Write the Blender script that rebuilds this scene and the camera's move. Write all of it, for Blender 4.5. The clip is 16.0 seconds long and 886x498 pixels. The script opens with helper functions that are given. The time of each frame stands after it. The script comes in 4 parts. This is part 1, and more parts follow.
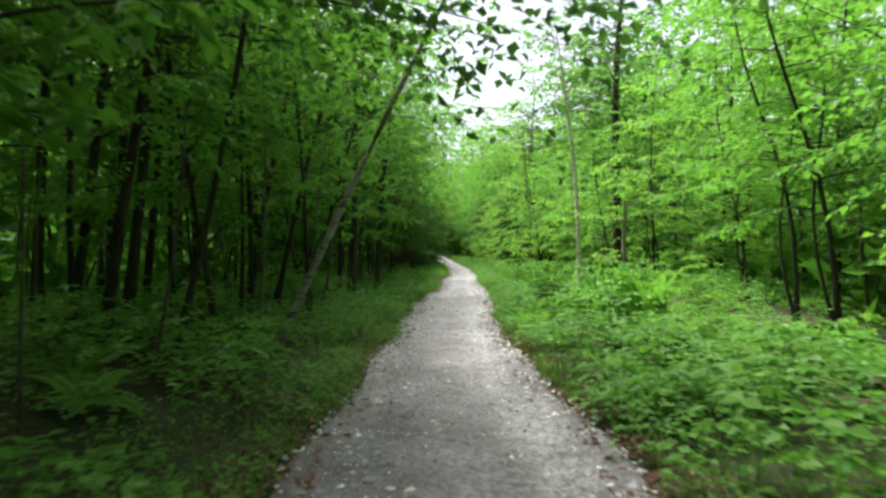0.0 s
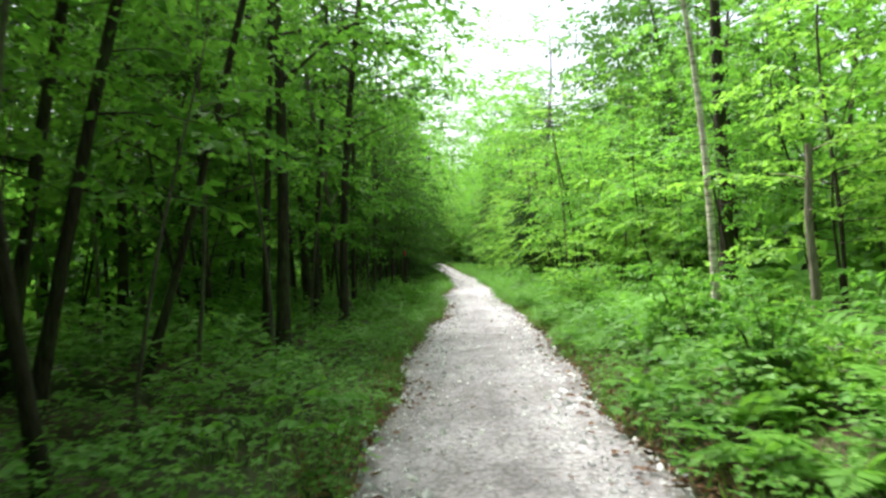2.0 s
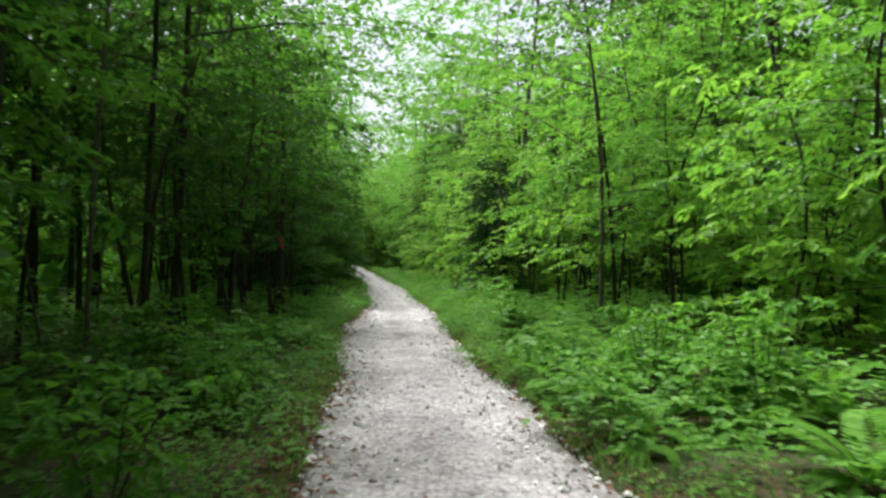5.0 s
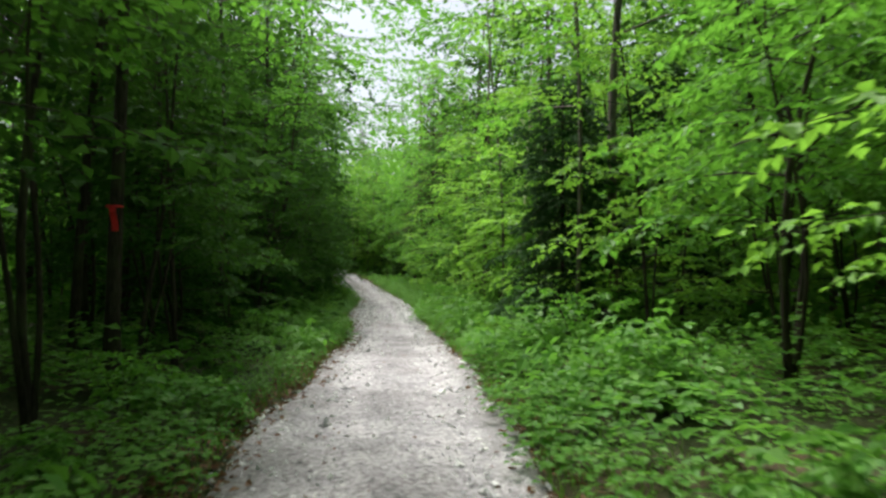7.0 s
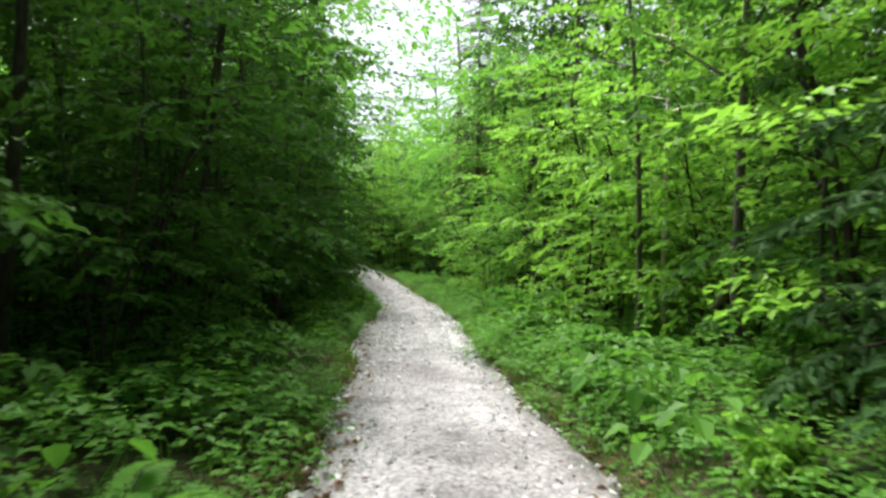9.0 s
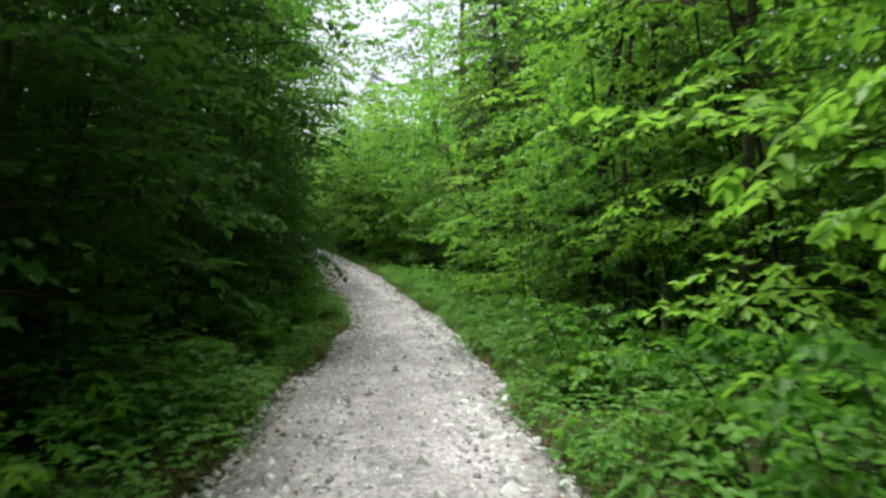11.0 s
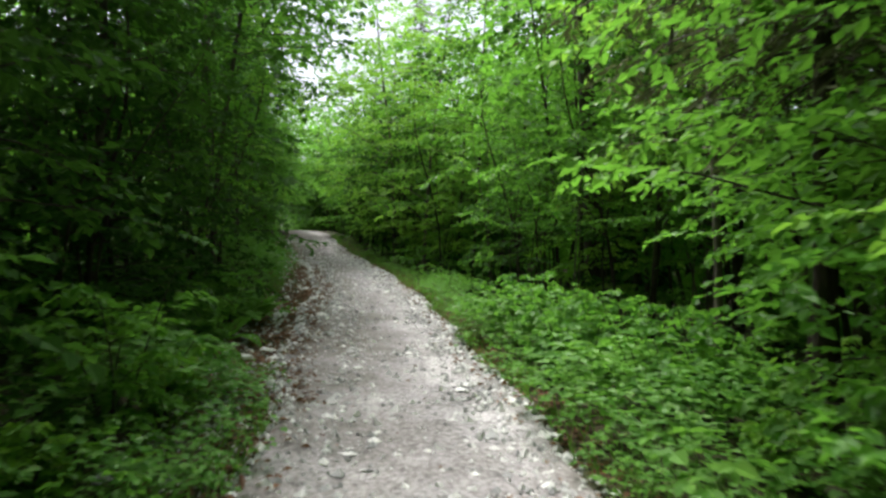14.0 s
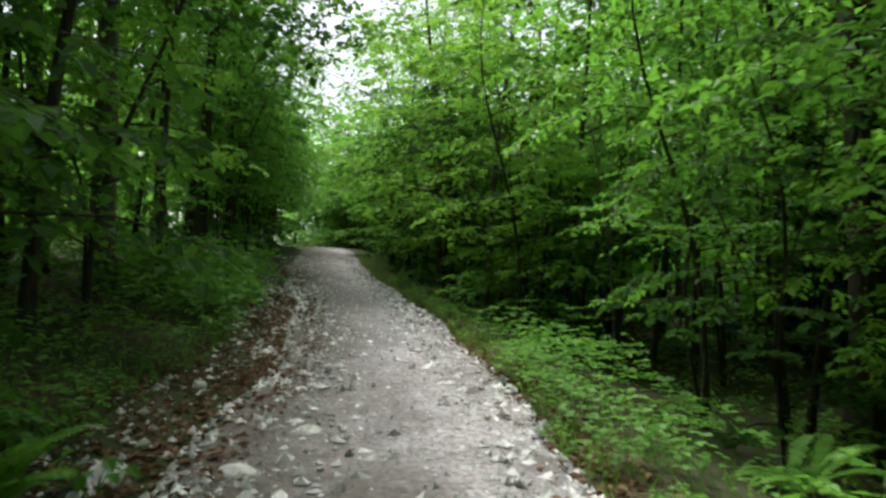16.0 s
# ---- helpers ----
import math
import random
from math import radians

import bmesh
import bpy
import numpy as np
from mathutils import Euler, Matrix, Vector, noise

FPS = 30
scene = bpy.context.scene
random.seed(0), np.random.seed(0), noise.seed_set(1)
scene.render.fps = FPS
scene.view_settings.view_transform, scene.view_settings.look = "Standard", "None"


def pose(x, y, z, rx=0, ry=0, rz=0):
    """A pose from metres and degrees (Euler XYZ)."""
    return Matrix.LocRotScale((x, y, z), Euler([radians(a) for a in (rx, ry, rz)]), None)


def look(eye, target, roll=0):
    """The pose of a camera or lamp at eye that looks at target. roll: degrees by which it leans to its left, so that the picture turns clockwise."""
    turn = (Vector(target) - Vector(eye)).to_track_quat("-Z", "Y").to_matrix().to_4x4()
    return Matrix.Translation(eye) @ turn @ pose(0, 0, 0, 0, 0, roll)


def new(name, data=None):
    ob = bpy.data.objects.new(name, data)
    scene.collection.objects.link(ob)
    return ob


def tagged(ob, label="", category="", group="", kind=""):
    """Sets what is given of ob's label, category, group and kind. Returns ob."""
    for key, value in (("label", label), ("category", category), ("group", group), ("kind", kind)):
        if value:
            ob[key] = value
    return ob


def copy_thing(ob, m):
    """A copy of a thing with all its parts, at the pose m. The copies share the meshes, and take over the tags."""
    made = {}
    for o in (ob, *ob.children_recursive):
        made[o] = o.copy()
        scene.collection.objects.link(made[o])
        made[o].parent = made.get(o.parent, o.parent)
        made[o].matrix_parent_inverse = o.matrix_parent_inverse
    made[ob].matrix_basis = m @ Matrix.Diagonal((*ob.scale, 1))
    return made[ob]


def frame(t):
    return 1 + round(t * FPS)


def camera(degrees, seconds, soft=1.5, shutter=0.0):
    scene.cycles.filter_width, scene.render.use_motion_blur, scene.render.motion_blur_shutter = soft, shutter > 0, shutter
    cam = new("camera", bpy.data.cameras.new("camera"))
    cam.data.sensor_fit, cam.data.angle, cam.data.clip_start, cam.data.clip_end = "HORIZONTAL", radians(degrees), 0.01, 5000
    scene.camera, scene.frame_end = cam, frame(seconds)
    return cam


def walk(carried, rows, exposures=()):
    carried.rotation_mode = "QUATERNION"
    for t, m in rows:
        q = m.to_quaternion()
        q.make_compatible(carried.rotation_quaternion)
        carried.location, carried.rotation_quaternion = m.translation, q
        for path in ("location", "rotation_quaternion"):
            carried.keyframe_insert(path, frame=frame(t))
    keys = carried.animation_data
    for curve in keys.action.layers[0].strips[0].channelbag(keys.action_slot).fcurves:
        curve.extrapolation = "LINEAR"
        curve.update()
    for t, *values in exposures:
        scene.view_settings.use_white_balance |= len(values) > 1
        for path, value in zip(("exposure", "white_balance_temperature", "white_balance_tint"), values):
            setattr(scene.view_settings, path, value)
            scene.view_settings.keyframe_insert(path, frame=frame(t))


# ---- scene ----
cam = camera(62.0, 16.0, soft=2.7, shutter=0.25)
PATH = [
    (0.0, 0.000, 0.000, 1.500, 0.00, 0.55, 0.00),
    (0.5, -0.134, 2.944, 1.500, 0.10, 0.45, -0.80),
    (1.0, -0.201, 5.731, 1.500, 0.20, 0.45, 0.90),
    (1.5, -0.245, 8.541, 1.500, -0.20, 0.85, 0.70),
    (2.0, -0.312, 10.882, 1.500, -0.30, 1.15, 2.30),
    (2.5, -0.290, 13.581, 1.500, -1.00, 1.25, 3.30),
    (3.0, -0.290, 16.234, 1.500, -1.60, 1.35, 2.50),
    (3.5, -0.201, 18.754, 1.500, -1.90, 1.05, 4.00),
    (4.0, -0.112, 21.341, 1.500, -3.20, 1.55, 2.20),
    (6.5, 0.731, 34.853, 1.500, -7.50, 1.10, -0.80),
    (7.0, 0.834, 37.770, 1.500, -6.00, 2.00, -0.20),
    (7.5, 0.826, 40.556, 1.500, -4.60, 0.70, -1.80),
    (8.0, 0.949, 43.502, 1.500, -4.60, 1.10, -2.30),
    (8.5, 0.960, 45.793, 1.500, -3.90, 0.90, -0.80),
    (9.0, 1.030, 48.443, 1.500, -3.80, 1.80, -0.50),
    (11.5, 1.523, 62.015, 1.500, -4.30, 1.20, 0.20),
    (12.0, 1.535, 64.988, 1.500, -3.50, 1.30, -1.80),
    (12.5, 1.595, 67.932, 1.500, -2.70, 1.60, -0.60),
    (13.0, 1.540, 70.664, 1.507, -2.00, 1.90, -2.20),
    (13.5, 1.527, 73.320, 1.533, -1.50, 2.70, -0.40),
    (14.0, 1.470, 76.027, 1.561, -0.50, 1.70, -0.40),
    (14.5, 1.324, 78.546, 1.619, -0.20, 2.40, 0.20),
    (15.0, 1.103, 81.045, 1.678, 0.40, 3.10, -1.20),
    (15.5, 0.942, 83.368, 1.773, 1.70, 3.30, 0.20),
    (16.0, 0.750, 85.300, 1.876, 2.40, 3.50, -1.90),
]
walk(cam, [(t, pose(x, y, z, 90 + pitch, roll, yaw)) for t, x, y, z, yaw, pitch, roll in PATH],
     exposures=[(0.0, 1.75), (0.5, 1.94), (2.0, 2.15), (2.5, 2.14), (3.0, 2.0), (3.5, 1.8), (4.0, 1.58), (6.5, 1.35), (7.5, 1.24), (8.0, 1.26), (8.5, 1.4), (9.0, 1.8), (11.5, 1.32), (12.0, 1.3), (12.5, 1.42), (13.0, 1.8), (13.5, 1.74), (14.0, 1.6), (15.0, 1.6), (16.0, 1.52)])

# ---------------------------------------------------------------- light
SUN_AZ, SUN_EL = -36.0, 62.0          # degrees from the way ahead (negative: left), and above the horizon
world = bpy.data.worlds.new("sky")
scene.world = world
world.use_nodes = True
wn = world.node_tree
wn.nodes.clear()
sky = wn.nodes.new("ShaderNodeTexSky")
sky.sky_type = "NISHITA"
sky.sun_disc = False
sky.sun_elevation = radians(SUN_EL)
sky.sun_rotation = radians(SUN_AZ)
sky.air_density, sky.dust_density, sky.ozone_density = 1.0, 4.0, 1.0
bg = wn.nodes.new("ShaderNodeBackground")
bg.inputs["Strength"].default_value = 0.08
wout = wn.nodes.new("ShaderNodeOutputWorld")
pale = wn.nodes.new("ShaderNodeHueSaturation")       # thin high cloud: a paler sky
pale.inputs["Saturation"].default_value = 0.5
wn.links.new(sky.outputs[0], pale.inputs["Color"])
wn.links.new(pale.outputs[0], bg.inputs["Color"])
wn.links.new(bg.outputs[0], wout.inputs["Surface"])
sun_data = bpy.data.lights.new("sun", "SUN")
sun_data.energy, sun_data.angle, sun_data.color = 5.0, radians(40), (1.0, 0.985, 0.95)
sun = new("sun", sun_data)
a, e = radians(SUN_AZ), radians(SUN_EL)
sun.matrix_world = look((60 * math.sin(a) * math.cos(e), 60 * math.cos(a) * math.cos(e), 60 * math.sin(e)), (0, 0, 0))


# ---------------------------------------------------------------- materials
def node_mat(name):
    m = bpy.data.materials.new(name)
    m.use_nodes = True
    nt = m.node_tree
    nt.nodes.clear()
    return m, nt


def ramp(nt, fac, stops):
    r = nt.nodes.new("ShaderNodeValToRGB")
    el = r.color_ramp.elements
    while len(el) < len(stops):
        el.new(0.5)
    for s, (p, c) in zip(el, stops):
        s.position, s.color = p, (*c, 1)
    nt.links.new(fac, r.inputs["Fac"])
    return r.outputs["Color"]


def tex(nt, kind, scale, detail=3.0, rough=0.6, vec=None):
    n = nt.nodes.new("ShaderNodeTexNoise" if kind == "noise" else "ShaderNodeTexVoronoi")
    n.inputs["Scale"].default_value = scale
    if kind == "noise":
        n.inputs["Detail"].default_value = detail
        n.inputs["Roughness"].default_value = rough
    if vec is None:
        vec = nt.nodes.new("ShaderNodeNewGeometry").outputs["Position"]
    nt.links.new(vec, n.inputs["Vector"])
    return n


def mixc(nt, fac, c1, c2, mode="MIX"):
    n = nt.nodes.new("ShaderNodeMix")
    n.data_type, n.blend_type = "RGBA", mode
    for val, sock in ((fac, n.inputs[0]), (c1, n.inputs[6]), (c2, n.inputs[7])):
        if hasattr(val, "is_linked"):
            nt.links.new(val, sock)
        else:
            sock.default_value = val if isinstance(val, float) else (*val, 1)
    return n.outputs[2]


def math_node(nt, op, x, y=None):
    n = nt.nodes.new("ShaderNodeMath")
    n.operation = op
    for val, sock in ((x, n.inputs[0]), (y, n.inputs[1])):
        if val is None:
            continue
        if hasattr(val, "is_linked"):
            nt.links.new(val, sock)
        else:
            sock.default_value = val
    return n.outputs[0]


def bump(nt, height, strength, distance):
    n = nt.nodes.new("ShaderNodeBump")
    n.inputs["Strength"].default_value = strength
    n.inputs["Distance"].default_value = distance
    nt.links.new(height, n.inputs["Height"])
    return n.outputs["Normal"]


def surface(nt, color, rough, normal=None, spec=0.4):
    p = nt.nodes.new("ShaderNodeBsdfPrincipled")
    nt.links.new(color, p.inputs["Base Color"])
    if hasattr(rough, "is_linked"):
        nt.links.new(rough, p.inputs["Roughness"])
    else:
        p.inputs["Roughness"].default_value = rough
    p.inputs["Specular IOR Level"].default_value = spec
    if normal is not None:
        nt.links.new(normal, p.inputs["Normal"])
    return p


def finish(nt, shader):
    o = nt.nodes.new("ShaderNodeOutputMaterial")
    nt.links.new(shader, o.inputs["Surface"])


def leaf_mat(name, dark, mid, light, glow, trans=0.45, gloss=0.14, rough=0.55):
    """Leaf: front colour by leaf and by plant, light shining through in a yellower green."""
    m, nt = node_mat(name)
    dark, mid, light, glow = [(r * 0.95, g, b * 0.9) for r, g, b in (dark, mid, light, glow)]
    geo = nt.nodes.new("ShaderNodeNewGeometry")
    info = nt.nodes.new("ShaderNodeObjectInfo")
    patch = tex(nt, "noise", 0.75, 3.0)
    f = math_node(nt, "MULTIPLY", geo.outputs["Random Per Island"], 0.45)
    f = math_node(nt, "ADD", f, math_node(nt, "MULTIPLY", info.outputs["Random"], 0.3))
    f = math_node(nt, "ADD", f, math_node(nt, "MULTIPLY", math_node(nt, "SUBTRACT", patch.outputs["Fac"], 0.28), 0.85))
    col = ramp(nt, f, [(0.12, dark), (0.5, mid), (0.95, light)])
    vein = tex(nt, "noise", 60.0, 2.0)
    col = mixc(nt, 0.25, col, ramp(nt, vein.outputs["Fac"], [(0.3, dark), (0.7, light)]))
    p = surface(nt, col, rough, bump(nt, vein.outputs["Fac"], 0.3, 0.004), gloss)
    t = nt.nodes.new("ShaderNodeBsdfTranslucent")
    nt.links.new(mixc(nt, 0.6, col, glow), t.inputs["Color"])
    mx = nt.nodes.new("ShaderNodeMixShader")
    mx.inputs[0].default_value = trans
    nt.links.new(p.outputs[0], mx.inputs[1])
    nt.links.new(t.outputs[0], mx.inputs[2])
    finish(nt, mx.outputs[0])
    return m


def bark_mat(name, dark, light, scale=9.0, bands=False, moss_share=0.45, split=0.36):
    m, nt = node_mat(name)
    tc = nt.nodes.new("ShaderNodeTexCoord")
    mp = nt.nodes.new("ShaderNodeMapping")
    mp.inputs["Scale"].default_value = (1, 1, 6.0) if bands else (1, 1, 0.16)
    nt.links.new(tc.outputs["Object"], mp.inputs["Vector"])
    fine = tex(nt, "noise", scale * (0.45 if bands else 3), 5.0, 0.7, mp.outputs[0])
    moss = tex(nt, "noise", 1.7, 3.0)
    col = ramp(nt, fine.outputs["Fac"], [(split, dark), (split + 0.14 if bands else 0.64, light)])
    mossy = ramp(nt, moss.outputs["Fac"], [(0.5, (0, 0, 0)), (0.68, (1, 1, 1))])
    f = math_node(nt, "MULTIPLY", mossy, moss_share)
    col = mixc(nt, f, col, (0.07, 0.09, 0.035))
    finish(nt, surface(nt, col, 0.9, bump(nt, fine.outputs["Fac"], 0.8, 0.02), 0.15).outputs[0])
    return m


def gravel_mat():
    """Crushed stone: pressed fines in the ruts, loose stones between, earth trodden in where the soil value is high."""
    m, nt = node_mat("grey_gravel")
    big = tex(nt, "noise", 0.45, 4.0)
    mid = tex(nt, "noise", 3.2, 5.0, 0.65)
    fine = tex(nt, "noise", 60.0, 3.0, 0.7)
    cell = tex(nt, "voronoi", 21.0)
    cell2 = tex(nt, "voronoi", 48.0)
    soil = nt.nodes.new("ShaderNodeAttribute")
    soil.attribute_name = "soil"
    col = ramp(nt, mid.outputs["Fac"], [(0.28, (0.34, 0.325, 0.335)), (0.52, (0.48, 0.46, 0.475)), (0.75, (0.58, 0.56, 0.58))])
    stone = ramp(nt, cell.outputs["Color"], [(0.12, (0.17, 0.17, 0.18)), (0.5, (0.44, 0.43, 0.435)), (0.85, (0.70, 0.685, 0.68))])
    col = mixc(nt, ramp(nt, mid.outputs["Fac"], [(0.35, (0.6, 0.6, 0.6)), (0.65, (0.18, 0.18, 0.18))]), col, stone)
    col = mixc(nt, 0.22, col, ramp(nt, cell2.outputs["Color"], [(0.1, (0.2, 0.2, 0.205)), (0.9, (0.68, 0.665, 0.66))]))
    gaps = ramp(nt, cell.outputs["Distance"], [(0.42, (1, 1, 1)), (0.75, (0.5, 0.49, 0.48))])
    col = mixc(nt, 0.8, col, gaps, "MULTIPLY")
    patches = tex(nt, "noise", 1.7, 4.0, 0.7)
    col = mixc(nt, 1.0, col, ramp(nt, patches.outputs["Fac"], [(0.33, (0.72, 0.715, 0.73)), (0.5, (0.98, 0.965, 0.985)), (0.66, (1.12, 1.1, 1.12))]), "MULTIPLY")
    hollow = tex(nt, "noise", 8.5, 2.0, 0.5)
    col = mixc(nt, 1.0, col, ramp(nt, hollow.outputs["Fac"], [(0.29, (0.42, 0.42, 0.44)), (0.37, (1, 1, 1))]), "MULTIPLY")
    damp = ramp(nt, big.outputs["Fac"], [(0.38, (0.66, 0.65, 0.64)), (0.6, (1, 1, 1))])
    col = mixc(nt, 1.0, col, damp, "MULTIPLY")
    # lighter or darker gravel by rut and by stretch of track
    tone = nt.nodes.new("ShaderNodeAttribute")
    tone.attribute_name = "rut_tone"
    col = mixc(nt, 1.0, col, ramp(nt, tone.outputs["Fac"], [(0.0, (0.45, 0.445, 0.45)), (0.5, (0.80, 0.79, 0.79)), (1.0, (1.18, 1.165, 1.155))]), "MULTIPLY")
    earth = math_node(nt, "MULTIPLY", soil.outputs["Fac"], ramp(nt, mid.outputs["Fac"], [(0.3, (1, 1, 1)), (0.7, (0.45, 0.45, 0.45))]))
    col = mixc(nt, earth, col, ramp(nt, fine.outputs["Fac"], [(0.3, (0.06, 0.052, 0.042)), (0.7, (0.145, 0.127, 0.105))]))
    hgt = math_node(nt, "ADD", math_node(nt, "MULTIPLY", cell.outputs["Distance"], -0.8), math_node(nt, "MULTIPLY", fine.outputs["Fac"], 0.5))
    hgt = math_node(nt, "ADD", hgt, math_node(nt, "MULTIPLY", mid.outputs["Fac"], 1.2))
    finish(nt, surface(nt, col, 0.92, bump(nt, hgt, 0.9, 0.022), 0.2).outputs[0])
    return m


def soil_mat():
    m, nt = node_mat("leaf_mould")
    big = tex(nt, "noise", 0.6, 4.0)
    mid = tex(nt, "noise", 9.0, 5.0, 0.7)
    cell = tex(nt, "voronoi", 17.0)
    col = ramp(nt, mid.outputs["Fac"], [(0.3, (0.022, 0.016, 0.01)), (0.55, (0.055, 0.038, 0.023)), (0.8, (0.11, 0.078, 0.046))])
    col = mixc(nt, 0.5, col, ramp(nt, cell.outputs["Color"], [(0.1, (0.025, 0.02, 0.013)), (0.9, (0.12, 0.078, 0.045))]))
    green = ramp(nt, big.outputs["Fac"], [(0.36, (0, 0, 0)), (0.55, (1, 1, 1))])
    col = mixc(nt, math_node(nt, "MULTIPLY", green, 0.6), col, (0.02, 0.05, 0.012))
    finish(nt, surface(nt, col, 0.95, bump(nt, cell.outputs["Distance"], 0.7, 0.03), 0.15).outputs[0])
    return m


def stone_mat(name, dark, light):
    m, nt = node_mat(name)
    geo = nt.nodes.new("ShaderNodeNewGeometry")
    fine = tex(nt, "noise", 25.0, 5.0, 0.7)
    f = math_node(nt, "ADD", math_node(nt, "MULTIPLY", geo.outputs["Random Per Island"], 0.6), math_node(nt, "MULTIPLY", fine.outputs["Fac"], 0.45))
    col = ramp(nt, f, [(0.15, dark), (0.85, light)])
    finish(nt, surface(nt, col, 0.88, bump(nt, fine.outputs["Fac"], 0.6, 0.01), 0.25).outputs[0])
    return m


LEAF_FRESH = leaf_mat("fresh_green_leaf", (0.027, 0.090, 0.013), (0.058, 0.172, 0.02), (0.125, 0.26, 0.034), (0.18, 0.43, 0.045), 0.48, 0.15, 0.5)
# yellow-green leaf, lightened in colour to look sunlit
LEAF_LIME_LIT = leaf_mat("sunlit_lime_leaf", (0.06, 0.172, 0.016), (0.118, 0.265, 0.027), (0.20, 0.36, 0.05), (0.28, 0.55, 0.06), 0.45, 0.16, 0.5)
# darker leaf for the shaded wood: part of the shade is in its colour
LEAF_SHADED = leaf_mat("shaded_green_leaf", (0.012, 0.040, 0.007), (0.025, 0.072, 0.012), (0.05, 0.115, 0.02), (0.09, 0.22, 0.026), 0.33, 0.07, 0.7)
LEAF_GROUND = leaf_mat("undergrowth_leaf", (0.032, 0.108, 0.018), (0.068, 0.195, 0.027), (0.145, 0.29, 0.046), (0.19, 0.44, 0.05), 0.38, 0.14, 0.5)
FERN_GREEN = leaf_mat("fern_frond", (0.05, 0.15, 0.016), (0.095, 0.24, 0.028), (0.16, 0.335, 0.05), (0.22, 0.48, 0.05), 0.4)
NEEDLE = leaf_mat("conifer_needle", (0.012, 0.032, 0.012), (0.022, 0.055, 0.017), (0.04, 0.085, 0.026), (0.05, 0.11, 0.03), 0.2, 0.06, 0.7)
NEEDLE_BROWN = leaf_mat("pine_needle", (0.025, 0.036, 0.016), (0.05, 0.062, 0.027), (0.085, 0.095, 0.042), (0.12, 0.15, 0.05), 0.2, 0.06, 0.7)
GRASS = leaf_mat("grass_blade", (0.05, 0.12, 0.018), (0.085, 0.19, 0.03), (0.16, 0.27, 0.06), (0.2, 0.4, 0.05), 0.35)
LITTER = leaf_mat("dead_leaf", (0.08, 0.035, 0.022), (0.17, 0.08, 0.048), (0.30, 0.17, 0.11), (0.2, 0.1, 0.04), 0.15)
BARK_DARK = bark_mat("dark_bark", (0.016, 0.0125, 0.0095), (0.055, 0.044, 0.034))
BARK_GREY = bark_mat("grey_bark", (0.05, 0.043, 0.034), (0.145, 0.128, 0.105))
BARK_BIRCH = bark_mat("pale_birch_bark", (0.17, 0.125, 0.10), (0.72, 0.63, 0.565), 9.0, True, 0.12, 0.39)
BARK_MOTTLED = bark_mat("mottled_birch_bark", (0.045, 0.038, 0.03), (0.27, 0.245, 0.215), 5.0, True, 0.7)
DEADWOOD = bark_mat("weathered_dead_wood", (0.12, 0.095, 0.075), (0.33, 0.28, 0.235))
GRAVEL = gravel_mat()
SOIL = soil_mat()
STONE = stone_mat("limestone_pebble", (0.2, 0.2, 0.205), (0.80, 0.785, 0.77))
ROCK = stone_mat("pale_rock", (0.3, 0.3, 0.295), (0.66, 0.65, 0.63))


# ---------------------------------------------------------------- mesh helpers
def mesh_of(name, verts, faces, mat, smooth=False):
    """Mesh from arrays; every face has as many corners as the array has columns."""
    me = bpy.data.meshes.new(name)
    verts, faces = np.asarray(verts, dtype=np.float32), np.asarray(faces, dtype=np.int32)
    n, k = faces.shape
    me.vertices.add(len(verts))
    me.vertices.foreach_set("co", verts.ravel())
    me.loops.add(n * k)
    me.loops.foreach_set("vertex_index", faces.ravel())
    me.polygons.add(n)
    me.polygons.foreach_set("loop_start", np.arange(0, n * k, k, dtype=np.int32))
    me.polygons.foreach_set("use_smooth", np.full(n, smooth))
    me.materials.append(mat)
    me.update(calc_edges=True)
    me.validate()
    return me


def part(name, me, parent, label=""):
    ob = new(name, me)
    ob.parent = parent
    return tagged(ob, label)


def unit(v):
    return v / np.maximum(np.linalg.norm(v, axis=-1, keepdims=True), 1e-9)


def join(pieces):
    vs, fs, k = [], [], 0
    for v, f in pieces:
        vs.append(v)
        fs.append(f + k)
        k += len(v)
    return np.concatenate(vs), np.concatenate(fs)


def tube(pts, radii, sides=7, cap=True):
    """A tapered tube along a line of points, as quads."""
    pts, radii = np.asarray(pts, float), np.asarray(radii, float)
    d = unit(np.gradient(pts, axis=0))
    ref = np.where(np.abs(d[:, 2:3]) > 0.9, np.array([[1.0, 0, 0]]), np.array([[0, 0, 1.0]]))
    a = unit(np.cross(d, ref))
    b = np.cross(d, a)
    ang = np.linspace(0, 2 * np.pi, sides, endpoint=False)
    ring = pts[:, None] + radii[:, None, None] * (np.cos(ang)[None, :, None] * a[:, None] + np.sin(ang)[None, :, None] * b[:, None])
    v = ring.reshape(-1, 3)
    n = len(pts)
    i = np.arange(n - 1)[:, None] * sides
    j = np.arange(sides)[None]
    jn = (j + 1) % sides
    f = np.stack([i + j, i + jn, i + sides + jn, i + sides + j], -1).reshape(-1, 4)
    return v, f


